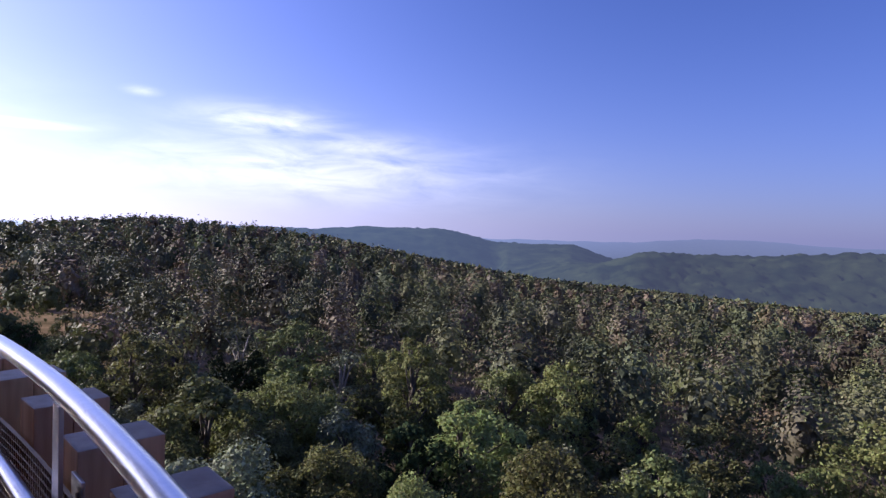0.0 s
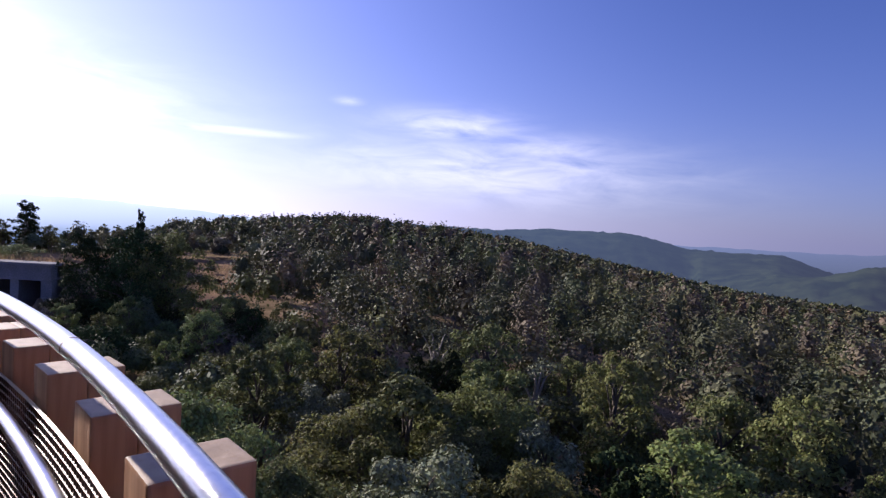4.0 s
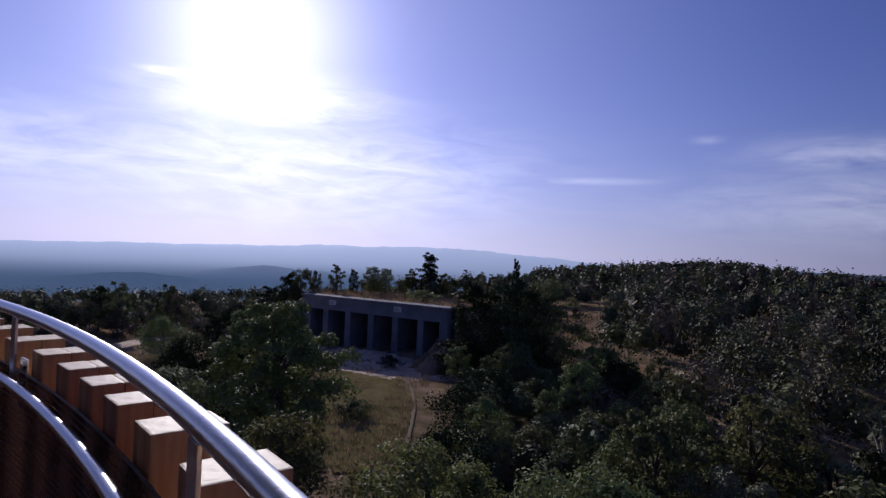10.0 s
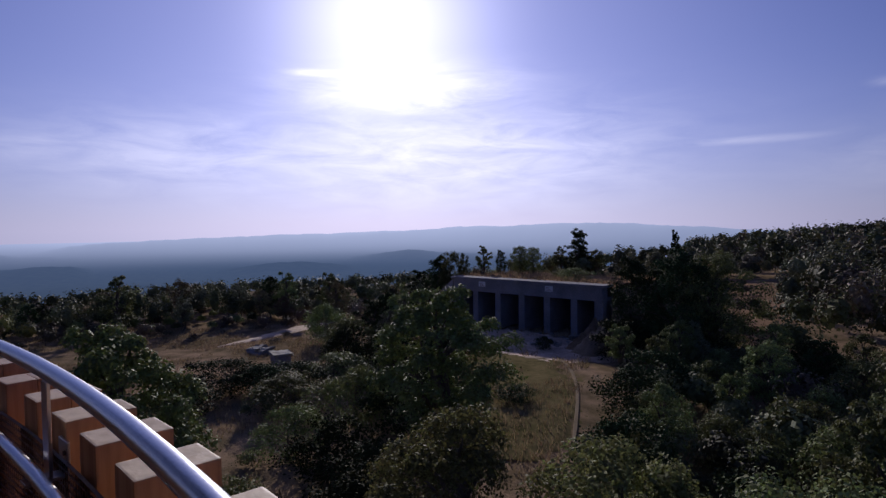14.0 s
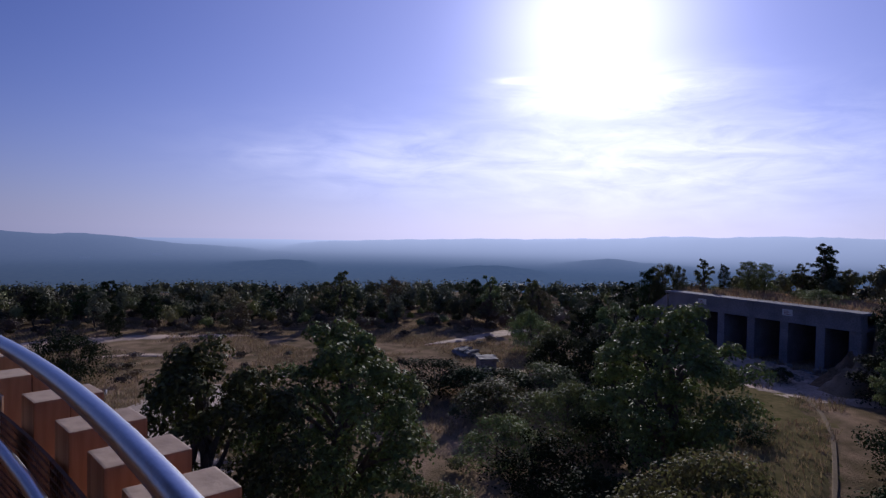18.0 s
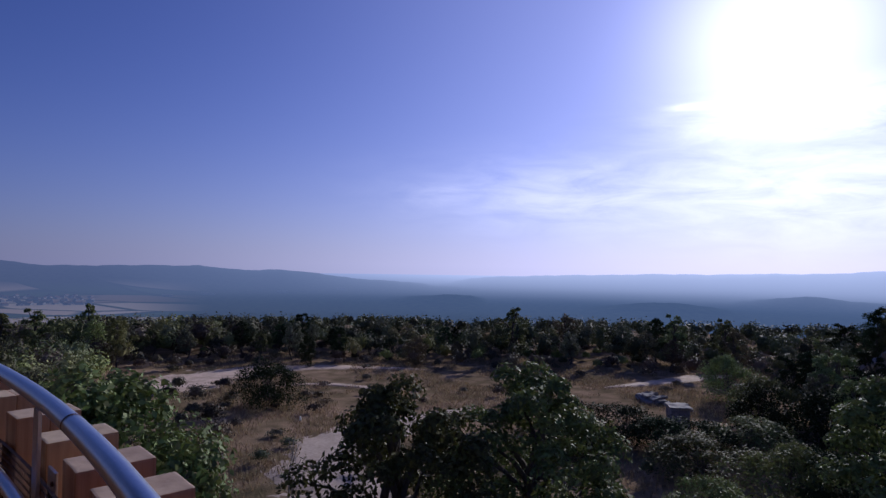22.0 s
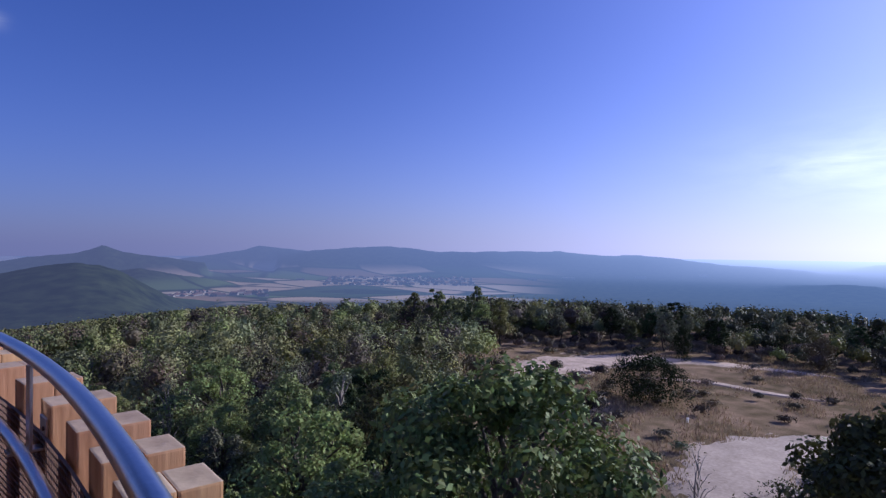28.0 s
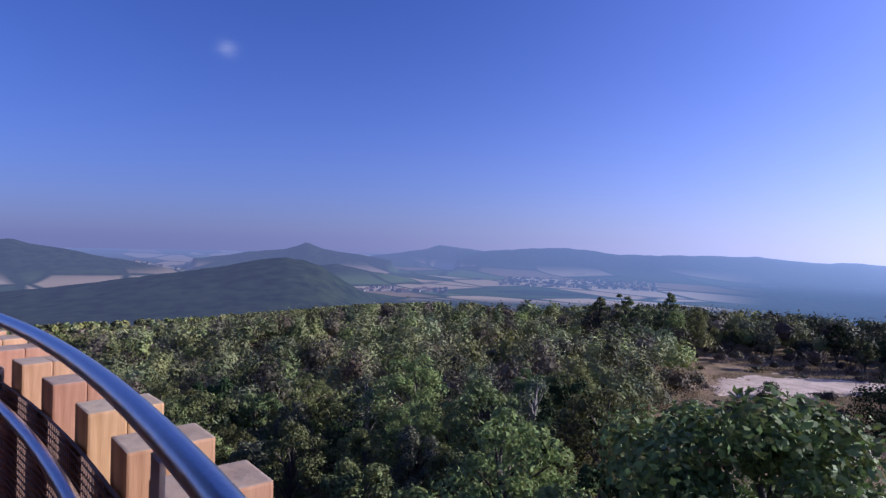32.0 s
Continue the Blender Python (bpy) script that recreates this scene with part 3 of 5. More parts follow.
# ---- flat patches of earth and road ----
def ribbon(points, widths, seed, step=0.45):
    """A strip of bare ground that sinks under the turf along a ragged edge."""
    pts, wd = [], []
    for (p, q, a, b) in zip(points[:-1], points[1:], widths[:-1], widths[1:]):
        n = max(2, int(math.dist(p, q) / step))
        for k in range(n):
            t = k / n
            pts.append((p[0] + (q[0] - p[0]) * t, p[1] + (q[1] - p[1]) * t))
            wd.append(a + (b - a) * t)
    pts, wd = np.array(pts + [points[-1]]), np.array(wd + [widths[-1]])
    for _ in range(24):
        pts[1:-1] = (pts[:-2] + 2 * pts[1:-1] + pts[2:]) / 4
    tg = np.gradient(pts, axis=0)
    tg /= np.linalg.norm(tg, axis=1, keepdims=True)
    nr = np.stack([-tg[:, 1], tg[:, 0]], -1)
    cols = np.linspace(-1.35, 1.35, 27)
    grid = pts[:, None] + nr[:, None] * (cols[None, :, None] * wd[:, None, None] / 2)
    x, y = grid[..., 0], grid[..., 1]
    f = 3.2 / np.sqrt(wd.mean())
    worn = 0.30 * waves(x, y, 0.25 * f, seed) + 0.26 * waves(x, y, 0.9 * f, seed + 20) + 0.14 * np.random.RandomState(seed).randn(*x.shape)
    ends = np.minimum(np.arange(len(pts)), np.arange(len(pts))[::-1])[:, None] / 6.0
    worn = worn * np.clip(wd / 3, 0.35, 1)[:, None]
    inside = 0.95 - np.abs(cols)[None] + worn - np.clip(1 - ends, 0, 1) * 0.6
    z = ground_z(x, y) + np.clip(inside * 0.35, -0.25, 0.07) + 0.02
    return np.concatenate([grid, z[..., None]], -1)


def patch(name, points, widths, mat, label, cat, seed):
    ob = new(name, grid_mesh(name, ribbon(points, widths, seed), mat))
    return tagged(ob, label, cat, kind="structure")


patch("footpath", [(-51.5, 38.7), (-47.2, 36.5), (-43.0, 34.9), (-39.8, 33.3), (-36.5, 31.2), (-34.5, 29.9), (-31.5, 27.6), (-28.6, 25.4), (-26.0, 23.3)],
      [0.6, 0.4, 0.32, 0.28, 0.27, 0.27, 0.28, 0.27, 0.25], M_PATH, "narrow trodden dirt footpath through dry grass", "path", 1)
patch("dirt_apron", [(-59.6, 29.8), (-55.6, 32.5), (-50.5, 35.7), (-45.9, 38.8), (-41.2, 41.3)], [4, 6.5, 8, 7, 3], M_DIRT, "bare pale earth before the concrete shelter", "ground", 2)
patch("meadow", [(-51.6, 31.6), (-45.6, 30.1), (-37.6, 27.0), (-31.7, 23.4), (-26.7, 20.4)], [5, 9, 9, 7, 4], M_MEADOW, "olive dry-grass meadow before the concrete shelter", "meadow", 8)
cover_u, cover_w = np.meshgrid(np.linspace(-0.45, BUNK_LEN + 0.45, 46), np.linspace(0.85, 13.4, 30))
cover = BUNK_L[None, None] + cover_u[..., None] * BUNK_U - cover_w[..., None] * BUNK_N
cover_z = plant_z(cover[..., 0], cover[..., 1])
tagged(new("roof_grass", grid_mesh("roof_grass", np.concatenate([cover, cover_z[..., None]], -1)[::-1], M_DRYTURF)), "reddish dry grass on the shelter's roof", "meadow", kind="structure")
patch("sand_clearing", [(-52, -34.5), (-58.5, -34.5), (-66, -36.5), (-72, -33), (-76, -26.5), (-78.5, -18), (-79, -13)], [2.5, 7, 10, 9, 4.0, 2.2, 1.2], M_DIRT, "pale sandy clearing in the scrub", "ground", 3)
patch("gravel_road", [(-24.1, -0.5), (-29.4, -4.4), (-35.7, -8.3), (-41.9, -10.4), (-47.7, -8.6), (-52.5, -5.7), (-56.3, -3.3)], [6, 6, 6.5, 5.5, 4.5, 3.0, 1.2], M_ROAD, "pale gravel track below the tower", "road", 4)
patch("dirt_track", [(-70, 8.5), (-73, 12), (-77, 16.3), (-81, 21), (-84, 25)], [0.8, 1.8, 2.6, 2.6, 1.2], M_DIRT, "short pale dirt track in dry grass", "path", 5)
patch("earth_slope", [(-36.5, 47.6), (-43.5, 57.5), (-50.5, 67), (-60.5, 79), (-73, 93), (-83, 101)], [1, 3, 6, 7, 6, 3], M_EARTH, "bare reddish-brown slope in a glade of the wood", "ground", 7)
patch("dirt_track_2", [(-61.2, -26.4), (-63.6, -24.1), (-65.7, -20.1), (-64.3, -15.2), (-64.9, -10.4)], [0.6, 1.0, 1.6, 1.5, 0.6], M_DIRT, "faint dirt track across the dry field", "path", 6)


# ---- trees ----
def leaf_quads(r, centres, radii, per, size, up=0.25):
    """Leaves on the skins of clumps."""
    n = len(centres) * per
    c = np.repeat(centres, per, 0)
    rad = np.repeat(radii, per)
    d = r.randn(n, 3)
    d /= np.linalg.norm(d, axis=1, keepdims=True)
    d[:, 2] = np.where(d[:, 2] < -0.35, -d[:, 2] * 0.6, d[:, 2])
    pos = c + d * (rad * (0.62 + 0.45 * r.rand(n)))[:, None]
    nrm = d + r.randn(n, 3) * 0.55 + [0, 0, up]
    nrm /= np.linalg.norm(nrm, axis=1, keepdims=True)
    t = np.cross(nrm, r.randn(n, 3))
    t /= np.linalg.norm(t, axis=1, keepdims=True)
    b = np.cross(nrm, t)
    s = size * (0.6 + 0.8 * r.rand(n))[:, None]
    return np.stack([pos - t * s, pos + b * s * 0.55 + nrm * s * 0.15, pos + t * s, pos - b * s * 0.55 + nrm * s * 0.15], 1)


def tree_parts(seed, height, spread, clumps, per, size, mat, slim=1.0, sparse=0.0, bark=None, lump=1.0, cone=False, low=False):
    """Meshes of a trunk with limbs and of a crown, base at the origin."""
    r = np.random.RandomState(seed)
    base = height * (0.06 if low else 0.30)
    k = np.arange(clumps)
    th = k * 2.39996 + r.rand(clumps) * 0.8
    zz = (k + 0.5) / clumps
    prof = np.sin(np.pi * np.clip(zz * 0.86 + 0.12, 0, 1)) ** 0.7
    if cone:
        prof = (1.02 - zz) ** 0.9
        base = height * 0.1
    rr = spread * prof * np.sqrt(r.rand(clumps) * 0.75 + 0.25) * 0.85
    cen = np.stack([np.cos(th) * rr, np.sin(th) * rr, base + (height - base) * zz * 0.93 + r.randn(clumps) * 0.2], -1)
    cen[:, :2] += r.randn(clumps, 2) * 0.12 * spread
    rad = spread * (0.30 + 0.22 * r.rand(clumps)) * (1 - 0.35 * zz) * lump
    q = leaf_quads(r, cen, rad, per, size)
    if sparse:
        q = q[r.rand(len(q)) > sparse]
    crown = quads_mesh("crown", q, mat)
    vs, fs = [], []

    def limb(a, b, r0, r1, bend, sides=6, n=6):
        t = np.linspace(0, 1, n)[:, None]
        a, b = np.asarray(a, float), np.asarray(b, float)
        path = a + (b - a) * t + np.sin(np.pi * t) * np.asarray(bend) + r.randn(n, 3) * 0.02 * np.linalg.norm(b - a) * (t * (1 - t) * 4)
        v, f = tube(path, np.linspace(r0, r1, n), sides)
        o = sum(len(x) for x in vs)
        vs.append(v)
        fs.extend([tuple(i + o for i in g) for g in f])

    tr = 0.028 * height * slim + 0.02
    top = np.array([r.randn() * 0.1 * spread, r.randn() * 0.1 * spread, height * 0.82])
    limb((0, 0, -0.4), top, tr, tr * 0.25, r.randn(3) * 0.06 * height * [1, 1, 0], 8, 9)
    for i in range(0, clumps, max(1, clumps // 14)):
        z0 = min(max(cen[i, 2] - 0.25 * height, height * 0.15), height * 0.75)
        s = top * (z0 / height * 0.9)
        limb((s[0], s[1], z0), cen[i], tr * 0.42, tr * 0.08, (0, 0, 0.05 * height), 5, 5)
    trunk = mesh_from("trunk", np.concatenate(vs), fs, bark or M_BARK, True)
    return trunk, crown


def tree(kind, name, x, y, z, scale, turn, wide=1.0, **tags):
    t = thing(name, x, y, z, turn, **tags)
    t.matrix_world = t.matrix_world @ Matrix.Diagonal((scale * wide, scale * wide, scale, 1))
    part("trunk", kind[0], t)
    part("crown", kind[1], t)
    return t


NEAR = [tree_parts(11, 7.0, 2.9, 70, 330, 0.062, M_LEAF[0], lump=0.72),
        tree_parts(12, 6.5, 2.7, 64, 330, 0.062, M_LEAF[1], lump=0.70),
        tree_parts(13, 7.5, 2.6, 66, 320, 0.062, M_LEAF[0], lump=0.72),
        tree_parts(14, 6.0, 2.5, 56, 300, 0.060, M_LEAF[2], lump=0.74)]
MID = [tree_parts(20 + i, 6.4 + 0.5 * (i % 4), 1.9 + 0.25 * (i % 4), 40, 175, 0.086, M_LEAF[m], slim=0.8, lump=0.76)
       for i, m in enumerate((0, 0, 1, 1, 2, 4, 0, 3, 5, 4))]
PALE = tree_parts(40, 7.0, 1.6, 22, 120, 0.075, M_LEAF[2], slim=0.8, sparse=0.35, bark=M_DEADWOOD)
BUSH = [tree_parts(50 + i, 2.6, 1.8, 26, 230, 0.058, M_LEAF[m], slim=0.6, low=True) for i, m in enumerate((0, 0, 4, 3))]
GLOSSY = tree_parts(15, 6.5, 2.7, 70, 320, 0.075, M_LEAF[6], lump=0.72)
THICK = [tree_parts(58, 6.5, 2.7, 80, 230, 0.068, M_LEAF[4], lump=0.7, low=True), tree_parts(59, 6.8, 2.8, 84, 230, 0.07, M_LEAF[0], lump=0.7, low=True)]
BIG_BUSH = tree_parts(57, 3.2, 2.5, 60, 190, 0.06, M_LEAF[4], slim=0.6, lump=0.8, low=True)
CONIFER = tree_parts(60, 7.0, 2.3, 60, 90, 0.105, M_LEAF[4], slim=0.9, lump=0.6, cone=True)
BARE = tree_parts(61, 3.2, 1.2, 20, 8, 0.05, M_LEAF[3], slim=0.5, sparse=0.7, bark=M_DEADWOOD)
OPEN = [tree_parts(71, 7.4, 2.6, 66, 290, 0.075, M_LEAF[6], slim=1.2, lump=0.6), tree_parts(72, 7.8, 2.9, 80, 290, 0.075, M_LEAF[6], slim=1.2, lump=0.59),
        tree_parts(73, 5.6, 2.2, 32, 150, 0.095, M_LEAF[0], slim=1.3, lump=0.62)]
HEIGHTS = [(k, h) for k, h in zip(NEAR, (7.0, 6.5, 7.5, 6.0))] + [(k, 6.4 + 0.5 * (i % 4)) for i, k in enumerate(MID)]
HEIGHTS += [(k, 2.6) for k in BUSH] + [(OPEN[0], 7.4), (OPEN[1], 7.8), (OPEN[2], 5.6), (CONIFER, 7.0), (PALE, 7.0), (BARE, 3.2), (BIG_BUSH, 3.2), (THICK[0], 6.5), (THICK[1], 6.8), (GLOSSY, 6.5)]
rng = np.random.RandomState(5)


def height_of(kind):
    for k, h in HEIGHTS:
        if k is kind:
            return h


def spot(a, d, ex=0.0, ey=0.0):
    return ex - math.sin(radians(a)) * d, ey + math.cos(radians(a)) * d


def place_trees():
    taken = []

    def free(x, y, gap):
        return all((x - a) ** 2 + (y - b) ** 2 > gap * gap for a, b in taken)

    # chosen single trees: kind, name, x, y, height of the top over the plateau, width factor, label
    single = [
        (OPEN[1], "oak_tree", -27.7, 16.9, 8.6, 1.12, "tall dark green oak tree in the scrub"),
        (NEAR[1], "oak_tree", -16.4, 12.4, 6.3, 1.05, "leafy green oak tree close below the tower"),
        (NEAR[1], "oak_tree", -13.7, 16.2, 5.6, 1.2, "bright green young oak below the tower"),
        (NEAR[1], "oak_tree", -6.4, 23.4, 4.6, 1.15, "bright green bushy oak on the slope below the tower"),
        (NEAR[1], "oak_tree", -3.4, 27.8, 4.9, 1.1, "bright green bushy oak on the slope below the tower"),
        (NEAR[1], "oak_tree", -0.4, 22.6, 4.2, 1.05, "bright green bushy oak on the slope below the tower"),
        (MID[2], "oak_tree", 4.6, 27.6, 4.6, 1.2, "light green slender oak on the slope below the tower"),
        (NEAR[3], "tree", -9.6, 26.2, 4.2, 1.0, "grey-green leafy tree on the slope below the tower"),
        (NEAR[1], "oak_tree", -11.2, 21.4, 3.8, 1.0, "low green oak on the slope below the tower"),
        (NEAR[1], "oak_tree", 7.4, 23.0, 4.4, 1.0, "bright green bushy oak on the slope below the tower"),
        (OPEN[0], "oak_tree", -21.0, -0.5, 8.3, 1.02, "open-crowned oak tree beside the gravel track"),
        (OPEN[1], "oak_tree", -23.4, 3.4, 8.3, 1.05, "dark oak tree beside the gravel track"),
        (GLOSSY, "oak_tree", -17.4, -7.8, 8.6, 1.05, "broad glossy green oak tree near the tower"),
        (MID[2], "oak_tree", -16.0, -14.5, 6.8, 1.0, "slender light green oak tree near the tower"),
        (THICK[1], "oak_tree", -38.4, 46.8, 9.2, 1.0, "big dark oak tree beside the concrete shelter"),
        (THICK[0], "oak_tree", -40.9, 45.4, 9.5, 0.95, "big dark oak tree beside the concrete shelter"),
        (THICK[0], "oak_tree", -45.0, 44.0, 8.6, 0.8, "ragged oak tree beside the concrete shelter"),
        (OPEN[2], "tree", *spot(131.8, 92), 4.9, 1.0, "dark open-crowned tree at the plateau's edge"),
        (OPEN[2], "tree", *spot(134.0, 90), 4.6, 1.1, "dark open-crowned tree at the plateau's edge"),
        (OPEN[2], "tree", *spot(128.3, 94), 5.3, 0.8, "dark open-crowned tree at the plateau's edge"),
        (OPEN[2], "tree", *spot(91.8, 92), 5.2, 1.0, "dark open-crowned tree at the plateau's edge"),
        (OPEN[2], "tree", *spot(78.1, 92), 5.0, 0.9, "dark open-crowned tree at the plateau's edge"),
        (OPEN[2], "tree", *spot(74.2, 90), 4.9, 0.8, "dark open-crowned tree at the plateau's edge"),
        (CONIFER, "pine_tree", -66.9, 53.5, 11.3, 1.1, "dark young pine tree on the earth bank"),
        (CONIFER, "pine_tree", -57.8, 61.3, 11.0, 0.5, "slim dark cypress-like tree behind the bank"),
        *[(k, "tree", *spot(a, d, -4.9, 3.3), 11.67 - d * math.tan(radians(e - 0.5)), w, "dark scrub tree between the field and the shelter")
          for k, a, d, e, w in ((MID[5], 64.8, 57, 6.6, 1.0), (MID[0], 67.2, 55, 6.8, 1.1), (MID[9], 68.7, 58, 7.0, 1.0), (MID[5], 70.1, 56, 7.6, 1.0), (MID[4], 68.0, 49, 9.0, 0.9), (MID[0], 65.5, 48, 8.8, 1.0))],
        *[(k, "young_tree", *spot(a, d, -5.0, 3.0), 11.67 - d * math.tan(radians(e - 0.8)), w, "small ragged tree on the shelter's earth bank")
          for k, a, d, e, w in ((THICK[0], 64.4, 82, 3.6, 0.7), (THICK[1], 63.1, 80, 3.3, 0.8), (MID[4], 61.9, 81, 3.5, 0.6), (OPEN[2], 59.9, 80, 2.9, 0.9), (THICK[0], 58.3, 82, 3.1, 0.6),
                                (THICK[1], 56.3, 80, 2.8, 1.1), (THICK[1], 55.2, 82, 2.9, 1.0), (OPEN[2], 52.4, 80, 2.9, 1.0), (MID[4], 50.7, 82, 2.7, 0.9), (MID[6], 49.2, 80, 3.1, 1.0))],
        (BIG_BUSH, "bush", -51.4, -20.4, 3.1, 1.05, "dark round bush in the dry field"),
        (BUSH[0], "bush", -59.8, 47.9, 6.6, 1.2, "green bush on the grassy shelter roof"),
        (BUSH[1], "bush", -63.3, 48.4, 6.2, 1.0, "grey-green bush on the grassy shelter roof"),
        (BUSH[2], "bush", -35.0, 25.2, 1.2, 1.0, "small dark bush beside the footpath"),
        (BUSH[2], "bush", -50.0, 37.2, 1.0, 0.6, "small dark bush on the bare earth"),
        (BUSH[0], "bush", -65.5, 19.6, 3.4, 1.5, "round green bush beside a concrete slab"),
        (BUSH[2], "bush", -46.6, 8.3, 2.3, 1.9, "wide dark bush beside the vent shaft"),
        (BUSH[2], "bush", -43.3, 4.8, 1.8, 1.9, "wide dark bush beside the vent shaft"),
        (BUSH[0], "bush", -44.3, 15.7, 2.4, 1.8, "wide green bush beside the vent shaft"),
        (BUSH[2], "bush", -44.8, 10.5, 2.1, 1.5, "dark bush before the vent shaft"),
        (BUSH[2], "bush", -44.9, 13.0, 2.0, 1.5, "dark bush before the vent shaft"),
        (BUSH[0], "bush", -40.4, 11.8, 2.2, 1.8, "wide green bush before the vent shaft"),
        (BUSH[3], "bush", -82.9, -15.2, 1.6, 1.2, "brown bush at the field's edge"),
        (BUSH[2], "bush", -75.5, -27.6, 2.4, 0.7, "small dark tree on the sandy clearing"),
        (BARE, "bare_shrub", -30.7, -8.2, 3.4, 1.0, "leafless grey shrub beside the gravel track"),
        (BARE, "bare_shrub", -33.2, -2.3, 3.0, 1.0, "leafless grey shrub beside the gravel track"),
    ]
    for kind, name, x, y, top, wide, label in single:
        z = float(plant_z(x, y))
        s = (top - z) / height_of(kind)
        if kind in BUSH:
            wide /= max(0.5, s)
            wide *= 0.9
        tree(kind, name, x, y, z, s, rng.rand() * 360, wide, label=label, category="bush" if name in ("bush", "bare_shrub") else "tree")
        taken.append((x, y))

    def clear(x, y):
        """Open ground with no trees."""
        a, d = float(bearing(x, y)), math.hypot(x, y)
        ae, de = float(bearing(x + 0.4, y - 4.8)), math.hypot(x + 0.4, y - 4.8)
        u = (x - BUNK_L[0]) * BUNK_U[0] + (y - BUNK_L[1]) * BUNK_U[1]
        w = -((x - BUNK_L[0]) * BUNK_N[0] + (y - BUNK_L[1]) * BUNK_N[1])
        if 50.1 < ae < 65.2 and 17 < de < 80 and w < 11:
            return True
        if -3 < u < BUNK_LEN + 2 and -9 < w < 11:
            return True
        if 72.8 < a < 126.8 and 26 < d < 84:
            return True
        if 89.4 < a < 116.0 and 17 < d < 40:
            return True
        if 35 < a < 42.5 and 60 < d < 128:
            return True
        return False

    # the wood and the scrub: bearings, distances, gap, most, tallest kind
    want = [(-75, 27, 13.5, 39, 2.7, 110, "wood"), (27, 48, 15, 60, 3.0, 62, "thicket"), (48, 96, 15, 58, 3.2, 36, "scrub"), (59, 131, 86, 104, 3.0, 46, "edge"),
            (116, 198, 14, 38, 2.2, 125, "wood")]
    for a0, a1, d0, d1, gap, most, where in want:
        made = 0
        for _ in range(most * 9):
            if made >= most:
                break
            a = a0 + (a1 - a0) * rng.rand()
            d = math.sqrt(d0 * d0 + (d1 * d1 - d0 * d0) * rng.rand())
            x, y = spot(a, d)
            if clear(x, y) or not free(x, y, gap):
                continue
            taken.append((x, y))
            made += 1
            z = float(ground_z(x, y))
            u = rng.rand()
            s = 0.70 + 0.42 * rng.rand()
            if where == "scrub":
                kind = BUSH[int(rng.choice([0, 2, 2, 2]))]
                s *= 1.35
            elif where == "thicket":
                kind = BUSH[int(rng.choice([0, 1, 2, 0]))] if u < 0.55 else MID[int(rng.choice([0, 4, 5, 6, 1]))]
                s *= 1.3 if u < 0.55 else 0.62
            elif where == "edge":
                kind = MID[int(rng.choice([0, 4, 5, 9, 5, 7]))]
                s *= 0.45 + 0.5 * rng.rand()
            elif d < (25 if a < 113 else 17):
                kind = NEAR[int(rng.choice([0, 1, 1, 2, 3]))]
            elif u < 0.09:
                kind = PALE
            else:
                kind = MID[int(rng.choice(10, p=[.17, .17, .13, .12, .12, .09, .12, .02, .04, .02]))]
            if a > 113 and kind in (MID[7], MID[8]):
                kind = MID[2]
            if a > 113 and where == "wood":
                s *= 0.76
            if where == "edge" and z > 2:
                s *= 0.55
            bush, pale = kind in BUSH, kind is PALE
            tree(kind, "bush" if bush else "tree", x, y, z, s, rng.rand() * 360, 0.85 + 0.35 * rng.rand(),
                 label="thin pale half-dead tree in the wood" if pale else "low green bush in the scrub" if bush else
                 "low tree at the plateau's edge" if where == "edge" else "green broadleaf tree in the hillside wood",
                 category="bush" if bush else "tree", group="scrub" if bush else "hilltop wood")


place_trees()


def ball_quads():
    """The skin of a small light-blocking ball: six sides of four faces, pushed out round."""
    out = []
    for axis in range(3):
        for sign in (-1.0, 1.0):
            for u in (-1.0, 0.0):
                for v in (-1.0, 0.0):
                    face = []
                    for du, dv in ((0, 0), (1, 0), (1, 1), (0, 1)):
                        p = np.zeros(3)
                        p[axis], p[(axis + 1) % 3], p[(axis + 2) % 3] = sign, u + du, v + dv
                        face.append(p / np.linalg.norm(p))
                    out.append(face if sign > 0 else face[::-1])
    return np.array(out)


LIGHT_PLUG = ball_quads()


BARE_LINES = [([(-24.1, -0.5), (-35.7, -8.3), (-41.9, -10.4), (-52.5, -5.7)], 2.1), ([(-58.5, -34.5), (-66, -36.5), (-76, -26.5)], 4.5), ([(-73, 12), (-82, 22)], 1.8), ([(-58, 34), (-46, 41)], 3.0)]


